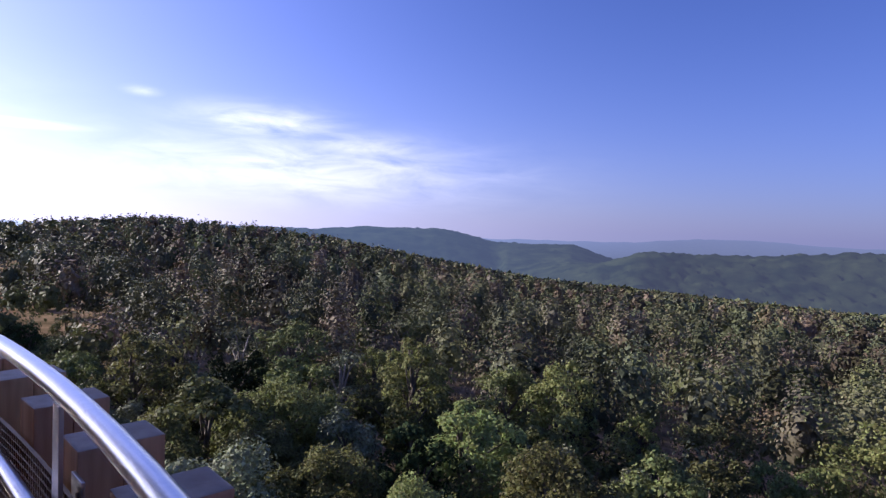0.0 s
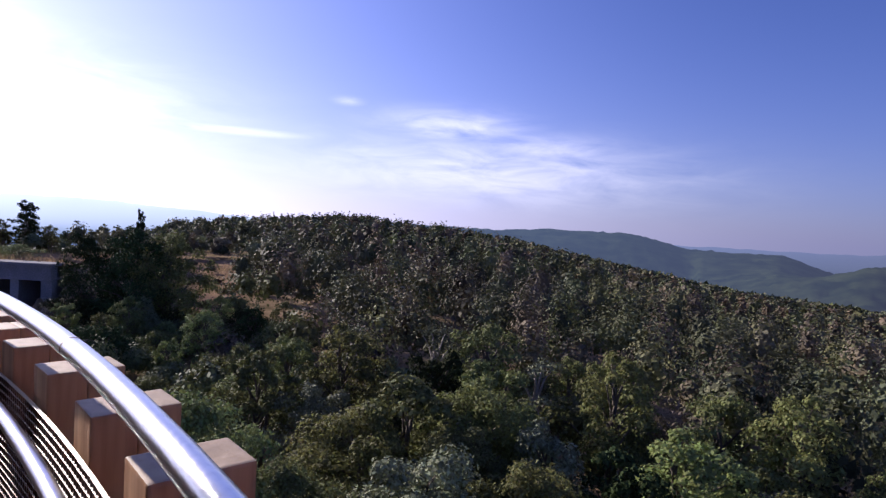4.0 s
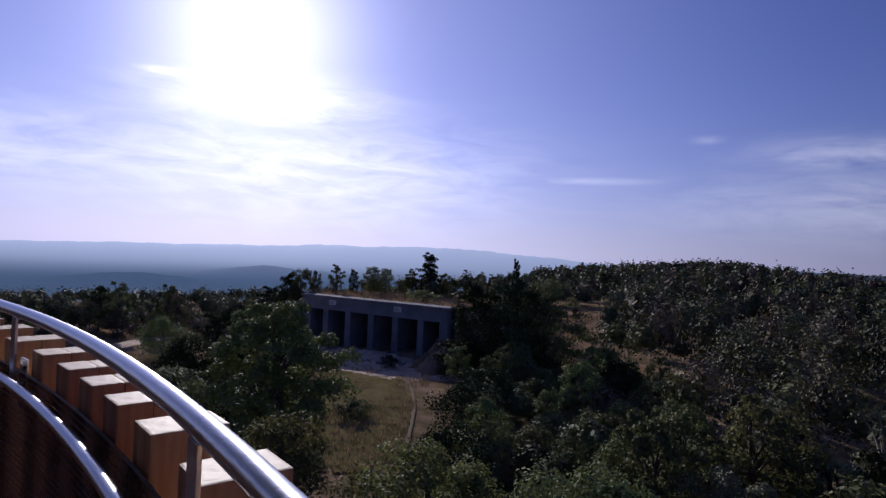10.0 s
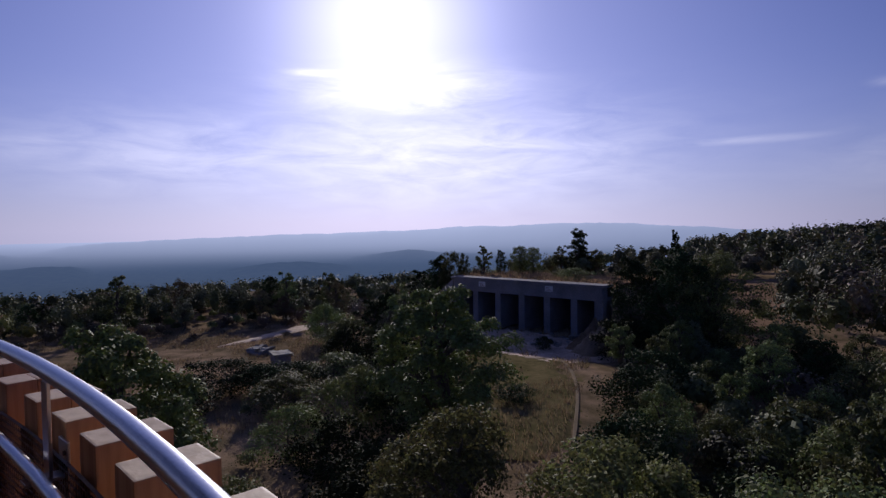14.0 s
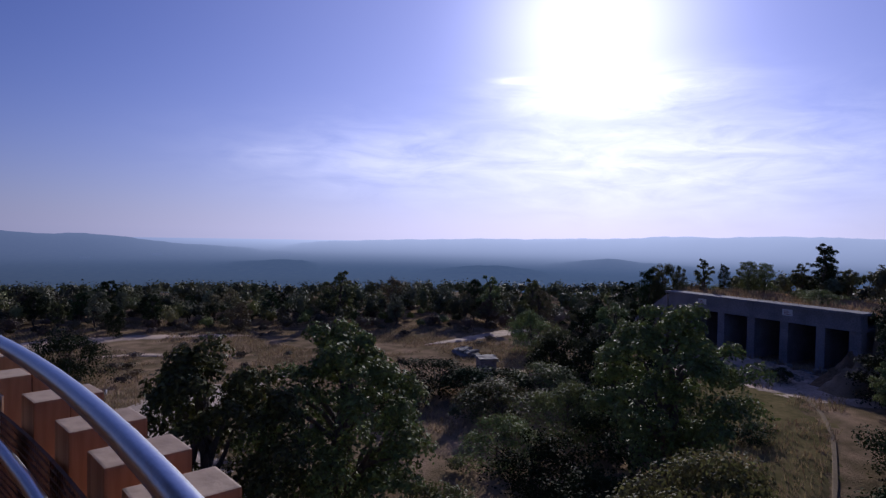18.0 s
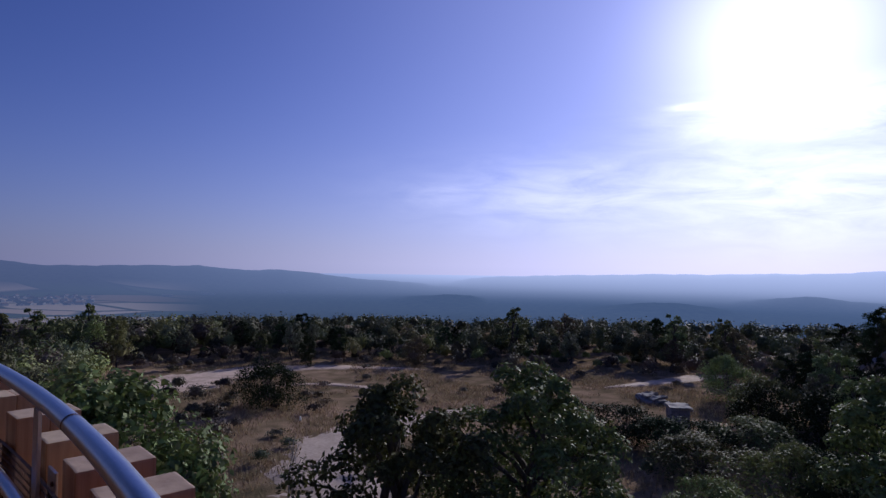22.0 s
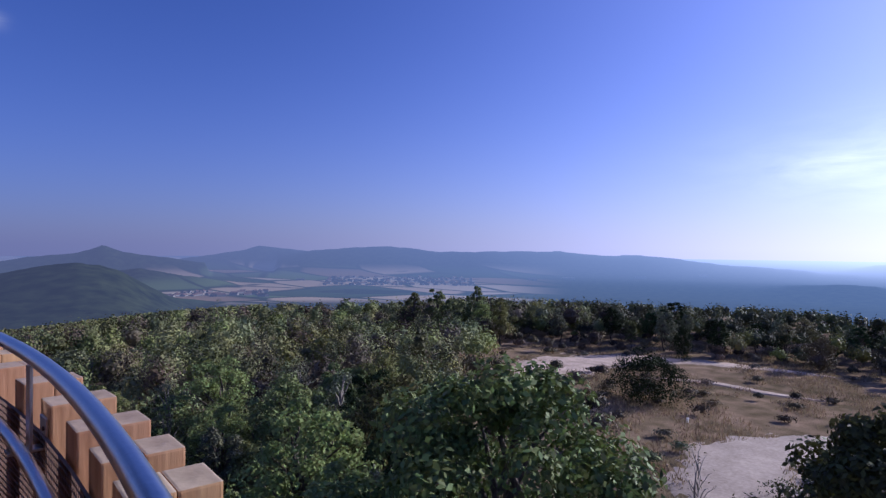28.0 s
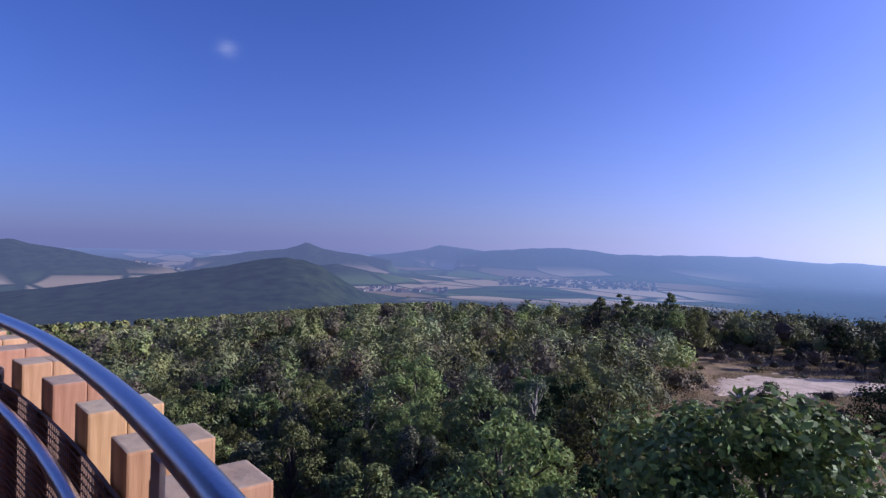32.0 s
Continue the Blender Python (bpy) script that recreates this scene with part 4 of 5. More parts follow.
def far_wood(name, mat, a0, a1, d0, d1, gap0, high, seed, label, quads=70, spread=1.9, size=0.36, uneven=0.6, chance=1.0):
    """A wood of crowns that nobody could count, in one mesh."""
    r = np.random.RandomState(seed)
    allq, tints = [], []
    d = d0
    while d < d1:
        gap = gap0 * (1 + (d - d0) / 260)
        n = max(1, int(math.radians(a1 - a0) * d / gap))
        ang = np.radians(a0 + (a1 - a0) * (np.arange(n) + r.rand(n) * 0.9) / n)
        dd = d + (r.rand(n) - 0.5) * gap * 1.2
        x, y = -np.sin(ang) * dd, np.cos(ang) * dd
        z = ground_z(x, y)
        deg = np.degrees(ang)
        rise = 0.9 + 0.35 * waves(x, y, 0.13, seed)
        room = 11.7 - dd * np.tan(np.radians(np.interp(deg, ALPHA, EL_EDGE) - 0.25)) - z
        glade = ((deg > 35) & (deg < 42.5) & (dd > 62) & (dd < 128) & (high > 3)) | (r.rand(n) > chance)
        if high < 1.1:
            for line, wide in BARE_LINES:
                for (ax, ay), (bx, by) in zip(line[:-1], line[1:]):
                    t = np.clip(((x - ax) * (bx - ax) + (y - ay) * (by - ay)) / ((bx - ax) ** 2 + (by - ay) ** 2), 0, 1)
                    glade |= np.hypot(x - ax - t * (bx - ax), y - ay - t * (by - ay)) < wide * 0.8
        if high > 2:
            glade |= (deg > 107.5) & (deg < 125.5 + 4 * r.rand(n)) & (dd < 95)
        u_ = (x - BUNK_L[0]) * BUNK_U[0] + (y - BUNK_L[1]) * BUNK_U[1]
        w_ = -((x - BUNK_L[0]) * BUNK_N[0] + (y - BUNK_L[1]) * BUNK_N[1])
        glade |= (u_ > -3) & (u_ < BUNK_LEN + 4) & (w_ > -9) & (w_ < 12)
        low = (deg > 27) & (deg < 44) & (dd < 64) if high > 3 else np.zeros(n, dtype=bool)
        glade |= low & (r.rand(n) < 0.45)
        for i in range(n):
            if glade[i]:
                continue
            h, s = high * (1 - uneven / 2 + uneven * r.rand()) * rise[i], spread * (0.7 + 0.6 * r.rand())
            h *= 0.55 if low[i] else 1.0
            h = max(min(h, room[i]), min(1.2, high * 0.6))
            s = min(s, h * 0.55) if high > 1.2 else s * (0.4 + 0.9 * r.rand())
            m, f = (int(quads * 9.5), 0.29) if d < 64 else (int(quads * 5.6), 0.42) if d < 110 else (int(quads * 1.3), 0.9) if d < 190 else (int(quads * 0.6), 1.3)
            k = r.randn(m, 3)
            k /= np.linalg.norm(k, axis=1, keepdims=True)
            k[:, 2] = np.abs(k[:, 2]) * 1.5 - 0.5
            core = np.arange(m) < m // 6  # big shaded leaves deep in the crown
            lump = 1 + 0.3 * np.sin(k[:, 0] * 5 + i) * np.sin(k[:, 1] * 5 + 2 * i + k[:, 2] * 4)
            pos = np.array([x[i], y[i], z[i] + h * 0.60]) + k * [s, s, h * 0.40] * (lump * np.where(core, 0.25 + 0.35 * r.rand(m), 0.68 + 0.37 * r.rand(m)))[:, None]
            nrm = k + r.randn(m, 3) * 0.3
            nrm /= np.linalg.norm(nrm, axis=1, keepdims=True)
            t = np.cross(nrm, r.randn(m, 3))
            t /= np.linalg.norm(t, axis=1, keepdims=True)
            b = np.cross(nrm, t)
            q = size * f * ((0.6 + 0.8 * r.rand(m)) * np.where(core, 2.6, 1.0))[:, None]
            allq.append(np.stack([pos - t * q, pos + b * q * 0.7, pos + t * q, pos - b * q * 0.7], 1))
            tint = r.rand()
            tints.append(np.full(4 * m, tint))
            # unseen ball added inside the crown so that light can't leak through
            if d < 78:
                continue
            allq.append(np.array([x[i], y[i], z[i] + h * 0.56]) + LIGHT_PLUG * [s * 0.42, s * 0.42, h * 0.22])
            tints.append(np.full(4 * len(LIGHT_PLUG), tint))
        d += gap * 0.85
    me = quads_mesh(name, np.concatenate(allq), mat)
    me.attributes.new("tint", "FLOAT", "POINT").data.foreach_set("value", np.concatenate(tints).astype(np.float32))
    ob = new(name, me)
    return tagged(ob, label, "forest", kind="stuff")


M_WOODS = leaf_material("distant_woods", (0.168, 0.18, 0.078), (0.06, 0.07, 0.032), vary=0.0, islands=0.14, tinted=True, scale=0.06)
M_WOODS_B = leaf_material("distant_brown_woods", (0.21, 0.17, 0.10), (0.085, 0.07, 0.042), vary=0.0, islands=0.14, tinted=True, scale=0.06)
# lighter copy of the distant woods, with sunlight painted into the leaf colour
M_WOODS_LIT = leaf_material("painted_sunlit_woods", (0.33, 0.345, 0.12), (0.12, 0.14, 0.05), vary=0.0, islands=0.16, tinted=True, scale=0.06)
far_wood("far_wood", M_WOODS, -75, 44, 37, 290, 3.9, 6.6, 71, "dense green oak wood on the slope", uneven=0.9, chance=0.9, spread=2.3)
far_wood("far_wood", M_WOODS_B, -75, 44, 39, 290, 6.5, 7.4, 72, "brownish trees scattered through the oak wood", uneven=0.85, chance=0.9)
far_wood("far_wood", M_WOODS, -75, 14, 285, 430, 6.0, 7.0, 77, "closed woods on the falling slope", quads=44, spread=3.0, size=0.8)
far_wood("far_wood", M_WOODS, 43, 59, 84, 230, 4.6, 3.8, 73, "low woods behind the earth bank", uneven=1.0, spread=1.4)
far_wood("far_wood", M_WOODS, 57, 131, 90, 140, 3.5, 3.7, 74, "belt of low green trees at the plateau's edge", spread=1.8, size=0.25, uneven=1.2, chance=0.92)
far_wood("far_wood", M_WOODS_LIT, 57, 131, 87, 112, 4.2, 2.5, 87, "pale shrubs before the belt of trees", spread=1.4, size=0.24, uneven=1.3, chance=0.7)
far_wood("far_wood", M_WOODS_B, 59, 131, 83, 116, 3.6, 1.7, 78, "brown-green undergrowth below the tree belt", spread=1.6, size=0.24, uneven=1.2, chance=0.75)
far_wood("far_wood", M_WOODS_B, 114, 131, 36, 66, 3.4, 1.7, 79, "low brownish scrub round the sandy clearing", spread=1.1, size=0.24, uneven=0.8, chance=0.6)
far_wood("far_wood", M_WOODS_LIT, 119, 198, 36, 118, 3.2, 4.3, 75, "sunlit green scrub wood at the plateau's edge", spread=2.0, size=0.3, uneven=0.8)
far_wood("far_wood", M_WOODS_B, 115, 198, 44, 118, 5.4, 4.3, 76, "brownish scrub wood at the plateau's edge", spread=1.9, size=0.3, uneven=0.9)


far_wood("far_wood", M_WOODS_LIT, 149, 199, 108, 190, 4.6, 4.6, 88, "sunlit green wood on the falling slope", spread=2.2, size=0.34, uneven=0.8)
far_wood("far_scrub", M_WOODS, 30, 45, 30, 64, 3.0, 2.6, 89, "thicket of green shrubs between the wood and the meadow", quads=60, spread=1.5, size=0.26, uneven=1.1, chance=0.85)
far_wood("far_scrub", M_WOODS_B, 34, 44, 62, 125, 3.4, 1.0, 90, "low dark shrubs in the bare glade", quads=40, spread=1.2, size=0.3, uneven=1.2, chance=0.4)
far_wood("far_scrub", M_WOODS_B, 74, 126, 30, 88, 3.6, 0.75, 85, "low dark shrubs and heather dotted over the dry field", quads=26, spread=0.9, size=0.2, uneven=1.2, chance=0.32)
far_wood("far_scrub", M_WOODS, 73, 121, 17, 44, 4.2, 1.0, 86, "low green shrubs round the gravel track", quads=40, spread=0.9, size=0.16, uneven=1.2, chance=0.4)


def grass(name, seed, n, spots, high, label, mat):
    """Tufts: thin blades in one mesh. spots: bearing and distance ranges."""
    r = np.random.RandomState(seed)
    a0, a1, d0, d1 = spots
    a = np.radians(a0 + (a1 - a0) * r.rand(n))
    d = np.sqrt(d0 * d0 + (d1 * d1 - d0 * d0) * r.rand(n))
    x, y = -np.sin(a) * d, np.cos(a) * d
    bare = np.zeros(n, dtype=bool)
    for line, wide in BARE_LINES:
        for (ax, ay), (bx, by) in zip(line[:-1], line[1:]):
            t = np.clip(((x - ax) * (bx - ax) + (y - ay) * (by - ay)) / ((bx - ax) ** 2 + (by - ay) ** 2), 0, 1)
            bare |= np.hypot(x - ax - t * (bx - ax), y - ay - t * (by - ay)) < wide
    keep = ~bare & (waves(x, y, 0.35, seed) + 0.5 * waves(x, y, 1.3, seed + 1) > -0.1)
    x, y = x[keep], y[keep]
    m = len(x)
    base = np.stack([x, y, plant_z(x, y) - 0.03], -1)
    t = r.rand(m) * 6.28
    side = np.stack([np.cos(t), np.sin(t), 0 * t], -1) * (0.012 + 0.03 * r.rand(m))[:, None]
    h = (high * (0.5 + r.rand(m)))[:, None]
    lean = r.randn(m, 3) * [0.25, 0.25, 0] * h
    q = np.stack([base - side, base + side, base + side * 0.4 + lean + [0, 0, 1] * h, base - side * 0.4 + lean + [0, 0, 0.9] * h], 1)
    tagged(new(name, quads_mesh(name, q, mat)), label, "grass", kind="stuff")


grass("grass", 81, 110000, (71, 129, 24, 95), 0.24, "dry straw-coloured grass tufts on the hilltop field", M_GRASS)
grass("grass", 82, 14000, (49, 67, 18, 66), 0.34, "dry grass tufts round the footpath", M_GRASS)
grass("grass", 83, 9000, (45, 70, 66, 92), 0.45, "dry grass on the earth bank of the shelter", M_GRASS)
grass("grass", 84, 6000, (34, 43, 50, 120), 0.4, "dry grass in a glade of the wood", M_GRASS)


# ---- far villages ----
# the painted haze glow is mixed over plaster and tiles too
M_HOUSE = far_material("hazed_plaster", (0.27, 0.25, 0.23))
M_TILES = far_material("hazed_roof_tiles", (0.17, 0.10, 0.08))


def village(name, seed, n, a0, a1, d0, d1, label):
    """Small gabled houses in one mesh."""
    r = np.random.RandomState(seed)
    vs, fs, mats = [], [], []
    for _ in range(n):
        a, d = radians(a0 + (a1 - a0) * r.rand()), d0 + (d1 - d0) * r.rand()
        x, y = -math.sin(a) * d, math.cos(a) * d
        z = float(far_z(np.array(x), np.array(y))) + 2.5
        w, l, h, t = 5 + 3 * r.rand(), 7 + 6 * r.rand(), 4 + 2 * r.rand(), r.rand() * 3.14
        o = len(vs)
        for px, py, pz in ((-w, -l, 0), (w, -l, 0), (w, l, 0), (-w, l, 0), (-w, -l, h), (w, -l, h), (w, l, h), (-w, l, h), (0, -l, h * 1.8), (0, l, h * 1.8)):
            vs.append((x + px * math.cos(t) - py * math.sin(t), y + px * math.sin(t) + py * math.cos(t), z + pz))
        for f, k in (((0, 1, 5, 4), 0), ((1, 2, 6, 5), 0), ((2, 3, 7, 6), 0), ((3, 0, 4, 7), 0), ((4, 5, 8), 0), ((6, 7, 9), 0), ((5, 6, 9, 8), 1), ((7, 4, 8, 9), 1)):
            fs.append(tuple(i + o for i in f))
            mats.append(k)
    me = mesh_from(name, vs, fs, [M_HOUSE, M_TILES])
    me.polygons.foreach_set("material_index", mats)
    tagged(new(name, me), label, "village", kind="stuff")


village("village", 91, 170, 131.5, 145.6, 2350, 2900, "far village of pale houses with red roofs")
village("village", 92, 50, 150.8, 159.3, 1750, 2100, "far hamlet of pale houses below the hill")
village("village", 93, 26, 165.6, 179.3, 2600, 3000, "far pale houses in the valley")


def white_hall(az, d, w):
    x, y = spot(az, d)
    z = float(far_z(np.array(x), np.array(y))) + 2
    t = thing("farm_hall", x, y, z, az, label="far white farm hall in the valley", category="building")
    part("wall", box_mesh("wall", (-w, -8, 0), (w, 8, 7), M_HOUSE), t)
    part("roof", box_mesh("roof", (-w - 1, -9, 7), (w + 1, 9, 8), M_HOUSE), t)


for az_, d_, w_ in ((116.2, 3050, 24), (110.9, 3200, 20), (122.6, 2900, 30), (125.9, 2800, 20), (163.7, 2900, 26), (169.5, 2700, 22), (100.1, 3300, 26), (147.8, 2700, 18)):
    white_hall(az_, d_, w_)


# ---- concrete shelter ----
def on_bunker(u, w, z):
    p = BUNK_L + BUNK_U * u - BUNK_N * w
    return (p[0], p[1], z)


def build_bunker():
    turn = math.degrees(math.atan2(BUNK_U[1], BUNK_U[0]))
    b = thing("concrete_shelter", BUNK_L[0], BUNK_L[1], 0, turn, label="grey concrete vehicle shelter under an earth bank with dark open bays", category="bunker")
    # local x along the face, y into the bank
    bays = 6
    pitch = BUNK_LEN / bays
    part("lintel", box_mesh("lintel", (0, -0.15, 3.7), (BUNK_LEN, 0.9, 5.15), M_FACE, 0.04), b)
    part("roof_slab", box_mesh("roof_slab", (-0.3, -0.4, 5.15), (BUNK_LEN + 0.3, 1.6, 5.4), M_FACE, 0.04), b)
    for i in range(bays + 1):
        w = 0.8 if 0 < i < bays else 1.0
        c = min(max(i * pitch, w / 2), BUNK_LEN - w / 2)
        part("pillar", box_mesh("pillar", (c - w / 2, 0, -0.5), (c + w / 2, 0.9, 3.7), M_FACE, 0.03), b)
        part("side_wall", box_mesh("side_wall", (c - 0.25, 0.9, -0.5), (c + 0.25, 9.0, 3.7), M_FACE), b)
    part("back_wall", box_mesh("back_wall", (0, 9.0, -0.5), (BUNK_LEN, 9.4, 3.7), M_FACE), b)
    part("vault", box_mesh("vault", (0, 0.9, 3.7), (BUNK_LEN, 9.4, 4.0), M_FACE), b)
    for u in (4.1, 13.6):
        s = part("sign", box_mesh("sign", (u, -0.2, 4.35), (u + 1.0, -0.16, 4.95), M_SIGN, 0.01), b, "small white notice plate on the lintel")
        for k in range(3):
            part("bar", box_mesh("bar", (u + 0.15, -0.215, 4.46 + 0.14 * k), (u + 0.85 - 0.12 * k, -0.205, 4.51 + 0.14 * k), M_BAR), s)
    # wing wall
    bm = bmesh.new()
    v = [bm.verts.new(c) for c in ((-0.3, 0, -0.5), (-9, 4, -0.5), (-9, 4, 0.8), (-0.3, 0, 5.0), (-0.3, 0.4, -0.5), (-9, 4.4, -0.5), (-9, 4.4, 0.8), (-0.3, 0.4, 5.0))]
    for f in ((0, 1, 2, 3), (7, 6, 5, 4), (3, 2, 6, 7), (0, 3, 7, 4), (1, 5, 6, 2), (0, 4, 5, 1)):
        bm.faces.new([v[i] for i in f])
    me = bpy.data.meshes.new("wing_wall")
    bmesh.ops.recalc_face_normals(bm, faces=bm.faces)
    bm.to_mesh(me)
    bm.free()
    me.materials.append(M_FACE)
    part("wing_wall", me, b)


build_bunker()


def rubble(seed, n, u0, u1, w0, w1):
    """Broken stones strewn before the shelter, in one mesh."""
    r = np.random.RandomState(seed)
    vs, fs = [], []
    for k in range(n):
        u, w, q = u0 + (u1 - u0) * r.rand(), w0 + (w1 - w0) * r.rand(), 0.08 + 0.22 * r.rand() ** 2
        p = np.array(on_bunker(u, w, 0.0))
        p[2] = float(ground_z(p[0], p[1])) + 0.12
        corner = np.array([(a, b, c) for a in (-1, 1) for b in (-1, 1) for c in (-1, 1)], float) * q * (0.6 + 0.5 * r.rand(8, 3)) * [1, 1, 0.7]
        t = r.rand() * 6.28
        corner[:, :2] = corner[:, :2] @ np.array([[math.cos(t), -math.sin(t)], [math.sin(t), math.cos(t)]])
        vs.append(corner + p)
        fs.extend([tuple(i + 8 * k for i in f) for f in ((0, 1, 3, 2), (4, 6, 7, 5), (0, 4, 5, 1), (2, 3, 7, 6), (0, 2, 6, 4), (1, 5, 7, 3))])
    tagged(new("rubble", mesh_from("rubble", np.concatenate(vs), fs, M_CONCRETE)), "broken pale stones strewn before the shelter", "rubble", kind="stuff")


rubble(15, 260, 3, BUNK_LEN, -7, -1)


def heap(name, x, y, lx, ly, h, turn, seed, mat, label):
    """An uneven bank of earth."""
    n, m = 14, 28
    r = np.random.RandomState(seed)
    t = np.linspace(0, 1, n)[:, None]
    a = np.linspace(0, 2 * np.pi, m, endpoint=False)[None]
    bump = 1 + 0.22 * np.sin(3 * a + r.rand() * 6) + 0.12 * np.sin(7 * a + r.rand() * 6)
    px, py = t * np.cos(a) * lx * bump, t * np.sin(a) * ly * bump
    c, q = math.cos(radians(turn)), math.sin(radians(turn))
    wx, wy = x + px * c - py * q, y + px * q + py * c
    z = ground_z(wx, wy) - 0.15 + h * np.cos(t * np.pi / 2) ** 1.3 * (1 + 0.15 * r.randn(n, m) * (t > 0.1))
    tagged(new(name, grid_mesh(name, np.stack([wx, wy, z], -1), mat, wrap=True)), label, "earth bank", kind="structure")


heap("earth_bank", -49.2, 43.0, 2.2, 4.4, 2.3, 25, 5, M_EARTH, "bare pinkish earth bank at the shelter's end")
heap("rubble_bank", *on_bunker(12.5, -4.2, 0)[:2], 8.0, 1.6, 0.9, math.degrees(math.atan2(BUNK_U[1], BUNK_U[0])), 9, M_DIRT, "low pale bank of rubble and earth before the shelter")
heap("earth_bank_2", -46.6, 41.6, 3.5, 3.5, 2.0, 0, 6, M_GROUND, "overgrown earth bank beside the shelter")


# ---- concrete leftovers on the field ----
def rough_block(name, lo, hi, mat, seed, wear=0.06):
    """A weathered block: a cut-up box with worn, uneven faces."""
    bm = bmesh.new()
    box_bm(bm, lo, hi)
    bmesh.ops.subdivide_edges(bm, edges=bm.edges[:], cuts=4, use_grid_fill=True)
    r = np.random.RandomState(seed)
    for v in bm.verts:
        v.co += Vector(r.randn(3) * wear)
    me = bpy.data.meshes.new(name)
    bm.to_mesh(me)
    bm.free()
    me.materials.append(mat)
    return me


def concrete_rest(name, x, y, turn, label):
    return thing(name, x, y, float(ground_z(x, y)), turn, label=label, category="concrete block")


# lit tops and shaded sides are painted as two copies of one concrete
ruin = concrete_rest("concrete_slab", -63.2, 12.4, 15, "low broken concrete slab in dry grass")
part("base", rough_block("base", (-1.6, -1.0, -0.4), (1.6, 1.0, 0.28), M_FACE, 1), ruin)
for k, (cx, cy, w, l, tip) in enumerate(((-0.95, 0.0, 1.1, 1.7, 6), (0.15, -0.25, 1.0, 1.2, -5), (1.05, 0.2, 0.8, 1.5, 9))):
    chunk = part("top_slab", rough_block("top_slab", (-w / 2, -l / 2, 0), (w / 2, l / 2, 0.22), M_CONCRETE, 10 + k, 0.035), ruin)
    chunk.matrix_basis = pose(cx, cy, 0.30 + 0.05 * k, tip, -tip / 2, tip)
block = concrete_rest("concrete_slab", -69.0, 22.4, 10, "pale concrete slab among bushes")
part("top_slab", rough_block("top_slab", (-1.05, -0.8, 0.75), (1.05, 0.8, 1.02), M_CONCRETE, 21, 0.03), block)
part("shaft", rough_block("shaft", (-0.8, -0.6, -0.4), (0.8, 0.6, 0.77), M_FACE, 22, 0.03), block)
vent = concrete_rest("concrete_shaft", -52.3, 12.8, 5, "square concrete vent shaft with a pale cap")
part("cap", rough_block("cap", (-0.92, -0.8, 1.38), (0.92, 0.8, 1.6), M_CONCRETE, 31, 0.03), vent)
part("shaft", rough_block("shaft", (-0.76, -0.66, -0.6), (0.76, 0.66, 1.40), M_FACE, 32, 0.03), vent)
post = thing("marker_post", -47.2, -15.4, float(ground_z(-47.2, -15.4)), 0, label="small white marker stone in the dry field", category="marker")
part("stone", box_mesh("stone", (-0.07, -0.07, -0.1), (0.07, 0.07, 0.32), M_SIGN, 0.03), post)


# ---- the lookout platform ----
ROOF_R = 6.13
RAIL_Z, RAIL_R, DECK_Z = 11.4, 6.0, 10.3


def ring(radius, z, n=160):
    a = np.linspace(0, 2 * np.pi, n, endpoint=False)
    return np.stack([radius * np.cos(a), radius * np.sin(a), np.full(n, z)], -1)


def lathe(name, profile, mat, n=128):
    a = np.linspace(0, 2 * np.pi, n, endpoint=False)
    pts = np.stack([np.stack([r * np.cos(a), r * np.sin(a), np.full(n, z)], -1) for r, z in profile])
    me = grid_mesh(name, pts, mat, wrap=True)
    me.polygons.foreach_set("use_smooth", np.zeros(len(me.polygons), dtype=bool))
    return me


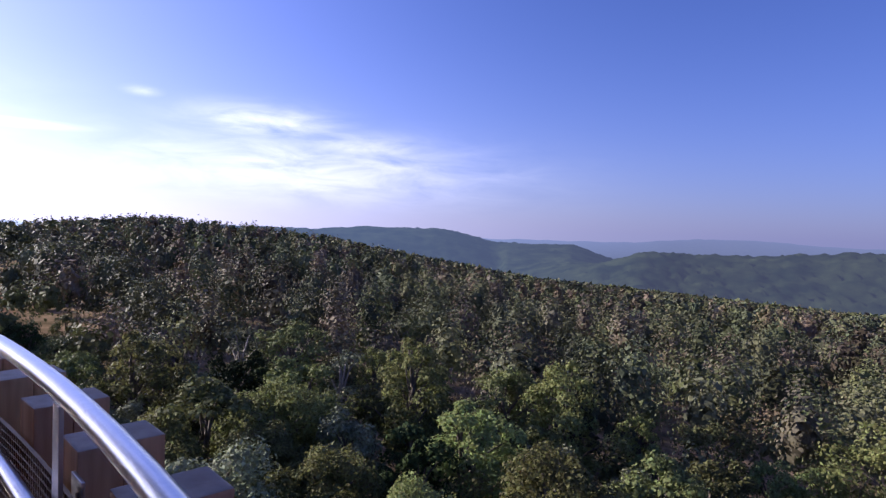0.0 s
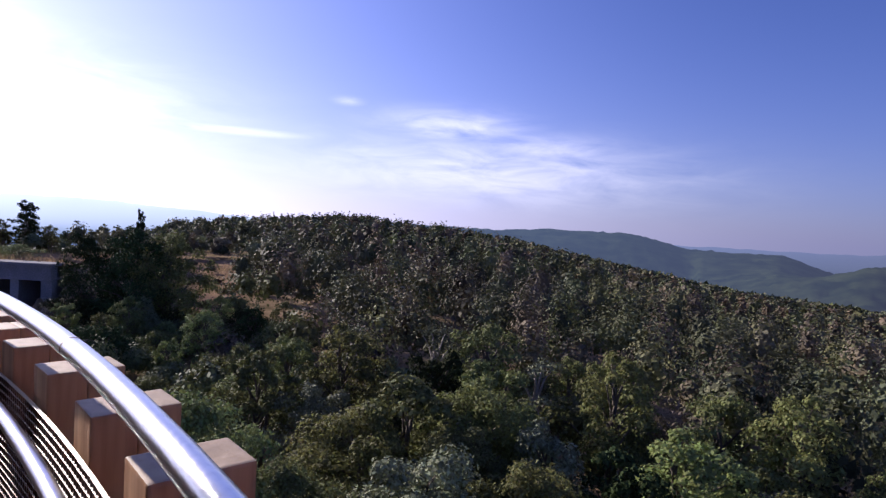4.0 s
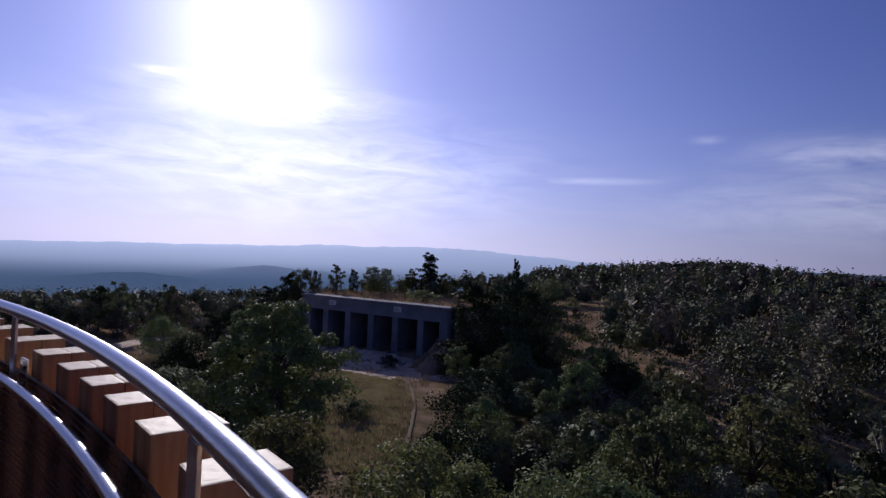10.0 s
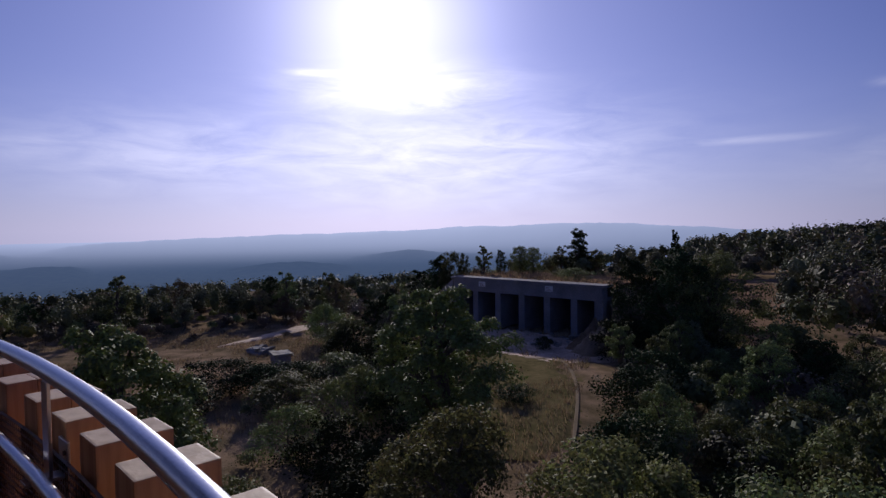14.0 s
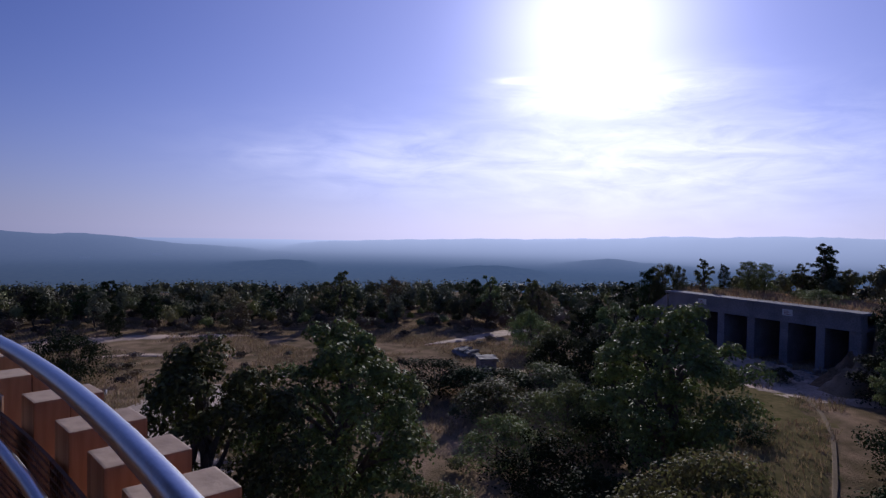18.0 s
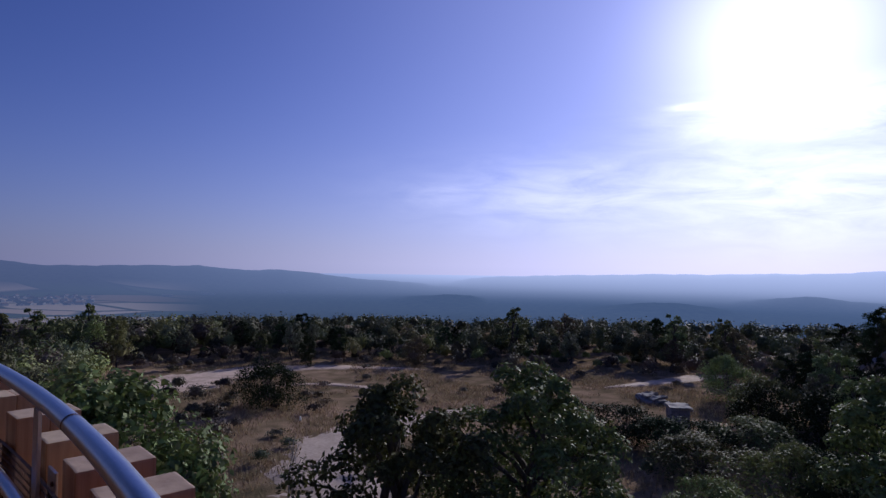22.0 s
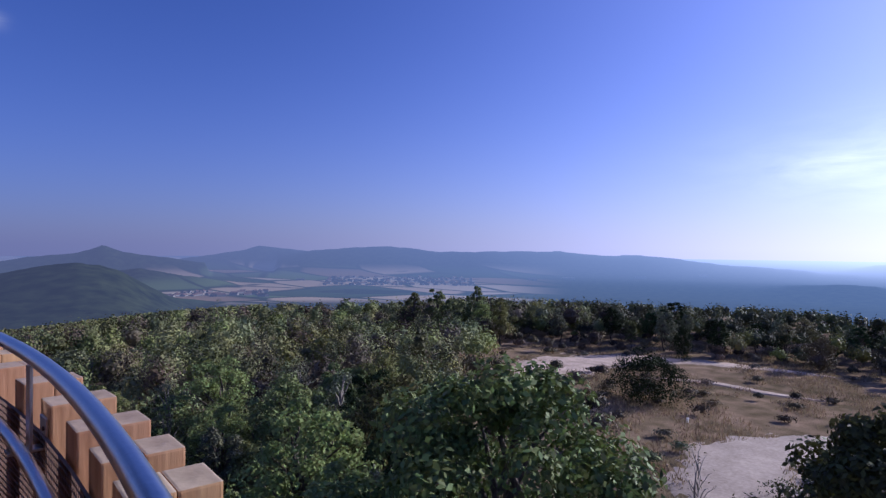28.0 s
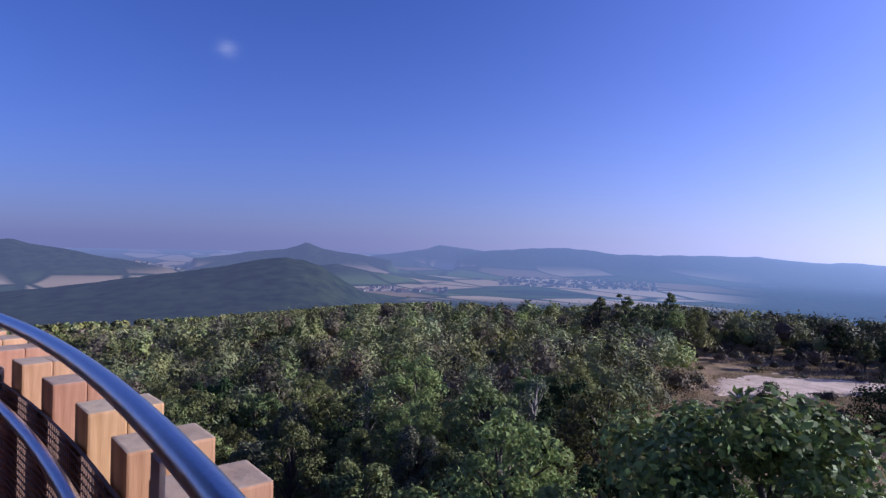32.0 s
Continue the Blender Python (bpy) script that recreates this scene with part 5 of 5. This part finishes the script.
def build_platform():
    tagged(new("tower_shaft", lathe("tower_shaft", [(4.2, -4), (4.2, 10.0), (0.05, 10.0)], M_SHAFT)), "plain round tower shaft under the platform", "tower", kind="structure")
    tagged(new("floor", lathe("floor", [(0.05, DECK_Z), (6.25, DECK_Z), (6.25, DECK_Z - 0.3), (0.05, DECK_Z - 0.3)], M_DECK)), "reddish timber deck of the lookout platform", "floor", kind="structure")
    tagged(new("roof", lathe("roof", [(0.05, 13.3), (ROOF_R, 12.5), (ROOF_R, 12.68), (0.05, 13.6)], M_BROWN)), "dark timber roof over the platform", "roof", kind="structure")
    # unseen dark drum, added to keep sky light off the posts' inner faces
    tagged(new("wall_light_block", lathe("wall_light_block", [(4.5, DECK_Z - 0.1), (4.5, 12.9)], M_BROWN, 96)), "unseen dark wall added to dim the inner sides of the posts", "wall", kind="structure")
    rail = thing("railing", 0, 0, 0, label="round timber-post railing with steel tube handrails", category="railing")
    for name, rr, z, rad, sides in (("handrail", RAIL_R, RAIL_Z, 0.0145, 20), ("middle_rail", 5.966, RAIL_Z - 0.155, 0.011, 14)):
        v, f = tube(ring(rr, z, 300), rad, sides, True)
        part(name, mesh_from(name, v, f, M_STEEL, True), rail, "shiny stainless steel tube")
    for r_, z_, w_, first in ((RAIL_R, RAIL_Z, 0.0150, 14), (5.966, RAIL_Z - 0.155, 0.0114, 21)):
        v, f = tube([(-0.0035, r_, z_), (0.0035, r_, z_)], w_, 20)
        seam = mesh_from("joint", v, f, M_WIRE, True)
        for i in range(9):
            o = part("joint", seam, rail, "dark joint between two lengths of tube")
            o.matrix_basis = pose(0, 0, 0, 0, 0, first + 40 * i)
    n = 182
    bm = bmesh.new()
    box_bm(bm, (-0.044, 6.018, DECK_Z - 0.4), (0.044, 6.0765, RAIL_Z - 0.088), 0.004)
    box_bm(bm, (-0.044, 6.0773, DECK_Z - 0.4), (0.0432, 6.135, RAIL_Z - 0.0885), 0.004)
    me = bpy.data.meshes.new("post")
    bm.to_mesh(me)
    bm.free()
    me.materials.append(M_WOOD)
    me.materials.append(M_ENDGRAIN)
    for p in me.polygons:
        if p.normal.z > 0.7:
            p.material_index = 1
    for i in range(n):
        o = part("post", me, rail)
        o.matrix_basis = pose(0, 0, 0, 0, 0, 360 * i / n + 0.5 * math.sin(i * 7.1))
    # steel brackets that carry the rails
    bm = bmesh.new()
    box_bm(bm, (-0.017, 5.954, RAIL_Z - 0.177), (0.017, 6.012, RAIL_Z - 0.171), 0.001)
    box_bm(bm, (-0.017, 5.988, RAIL_Z - 0.171), (0.017, 5.994, RAIL_Z - 0.012), 0.001)
    br = bpy.data.meshes.new("bracket")
    bm.to_mesh(br)
    bm.free()
    br.materials.append(M_STEEL)
    plate = box_mesh("plate", (-0.026, 6.0125, RAIL_Z - 0.235), (0.026, 6.0175, RAIL_Z - 0.115), M_STEEL, 0.0015)
    screw = lathe("screw", [(0.0005, 0.0), (0.0045, 0.0), (0.0045, 0.003), (0.0005, 0.0035)], M_WIRE, 8)
    for i in range(33):
        turn = 12.2 + 360 * i / 33
        o = part("bracket", br, rail, "flat bent steel bracket")
        o.matrix_basis = pose(0, 0, 0, 0, 0, turn)
        part("plate", plate, o, "steel fixing plate on the post")
        for dz in (-0.215, -0.135):
            bolt = part("screw", screw, o)
            bolt.matrix_basis = pose(0.014, 6.0125, RAIL_Z + dz, 90)
    # wire mesh panels on the inner side of the posts, each six posts wide
    step = 2 * math.pi * 6 / n
    vs, fs = [], []

    def wire(path, rad):
        v, f = tube(path, rad, 3)
        o = sum(len(q) for q in vs)
        vs.append(v)
        fs.extend([tuple(i + o for i in g) for g in f])

    r0, zb, zt = 6.012, DECK_Z + 0.06, RAIL_Z - 0.15
    arc = [step * (k / 12 - 0.5) for k in range(13)]
    for k in range(62):
        z = zb + (zt - zb) * k / 61
        wire([(r0 * math.sin(b), r0 * math.cos(b), z) for b in arc], 0.003 if k in (0, 61) else 0.0019)
    for k in range(88):
        b = step * ((k + 0.5) / 88 - 0.5)
        wire([(r0 * math.sin(b), r0 * math.cos(b), zb), (r0 * math.sin(b), r0 * math.cos(b), zt)], 0.0019)
    panel = mesh_from("mesh_panel", np.concatenate(vs), fs, M_WIRE)
    for i in range(0, n, 6):
        o = part("mesh_panel", panel, rail, "dark wire mesh infill")
        o.matrix_basis = pose(0, 0, 0, 0, 0, 360 * (i + 2.5) / n)


build_platform()
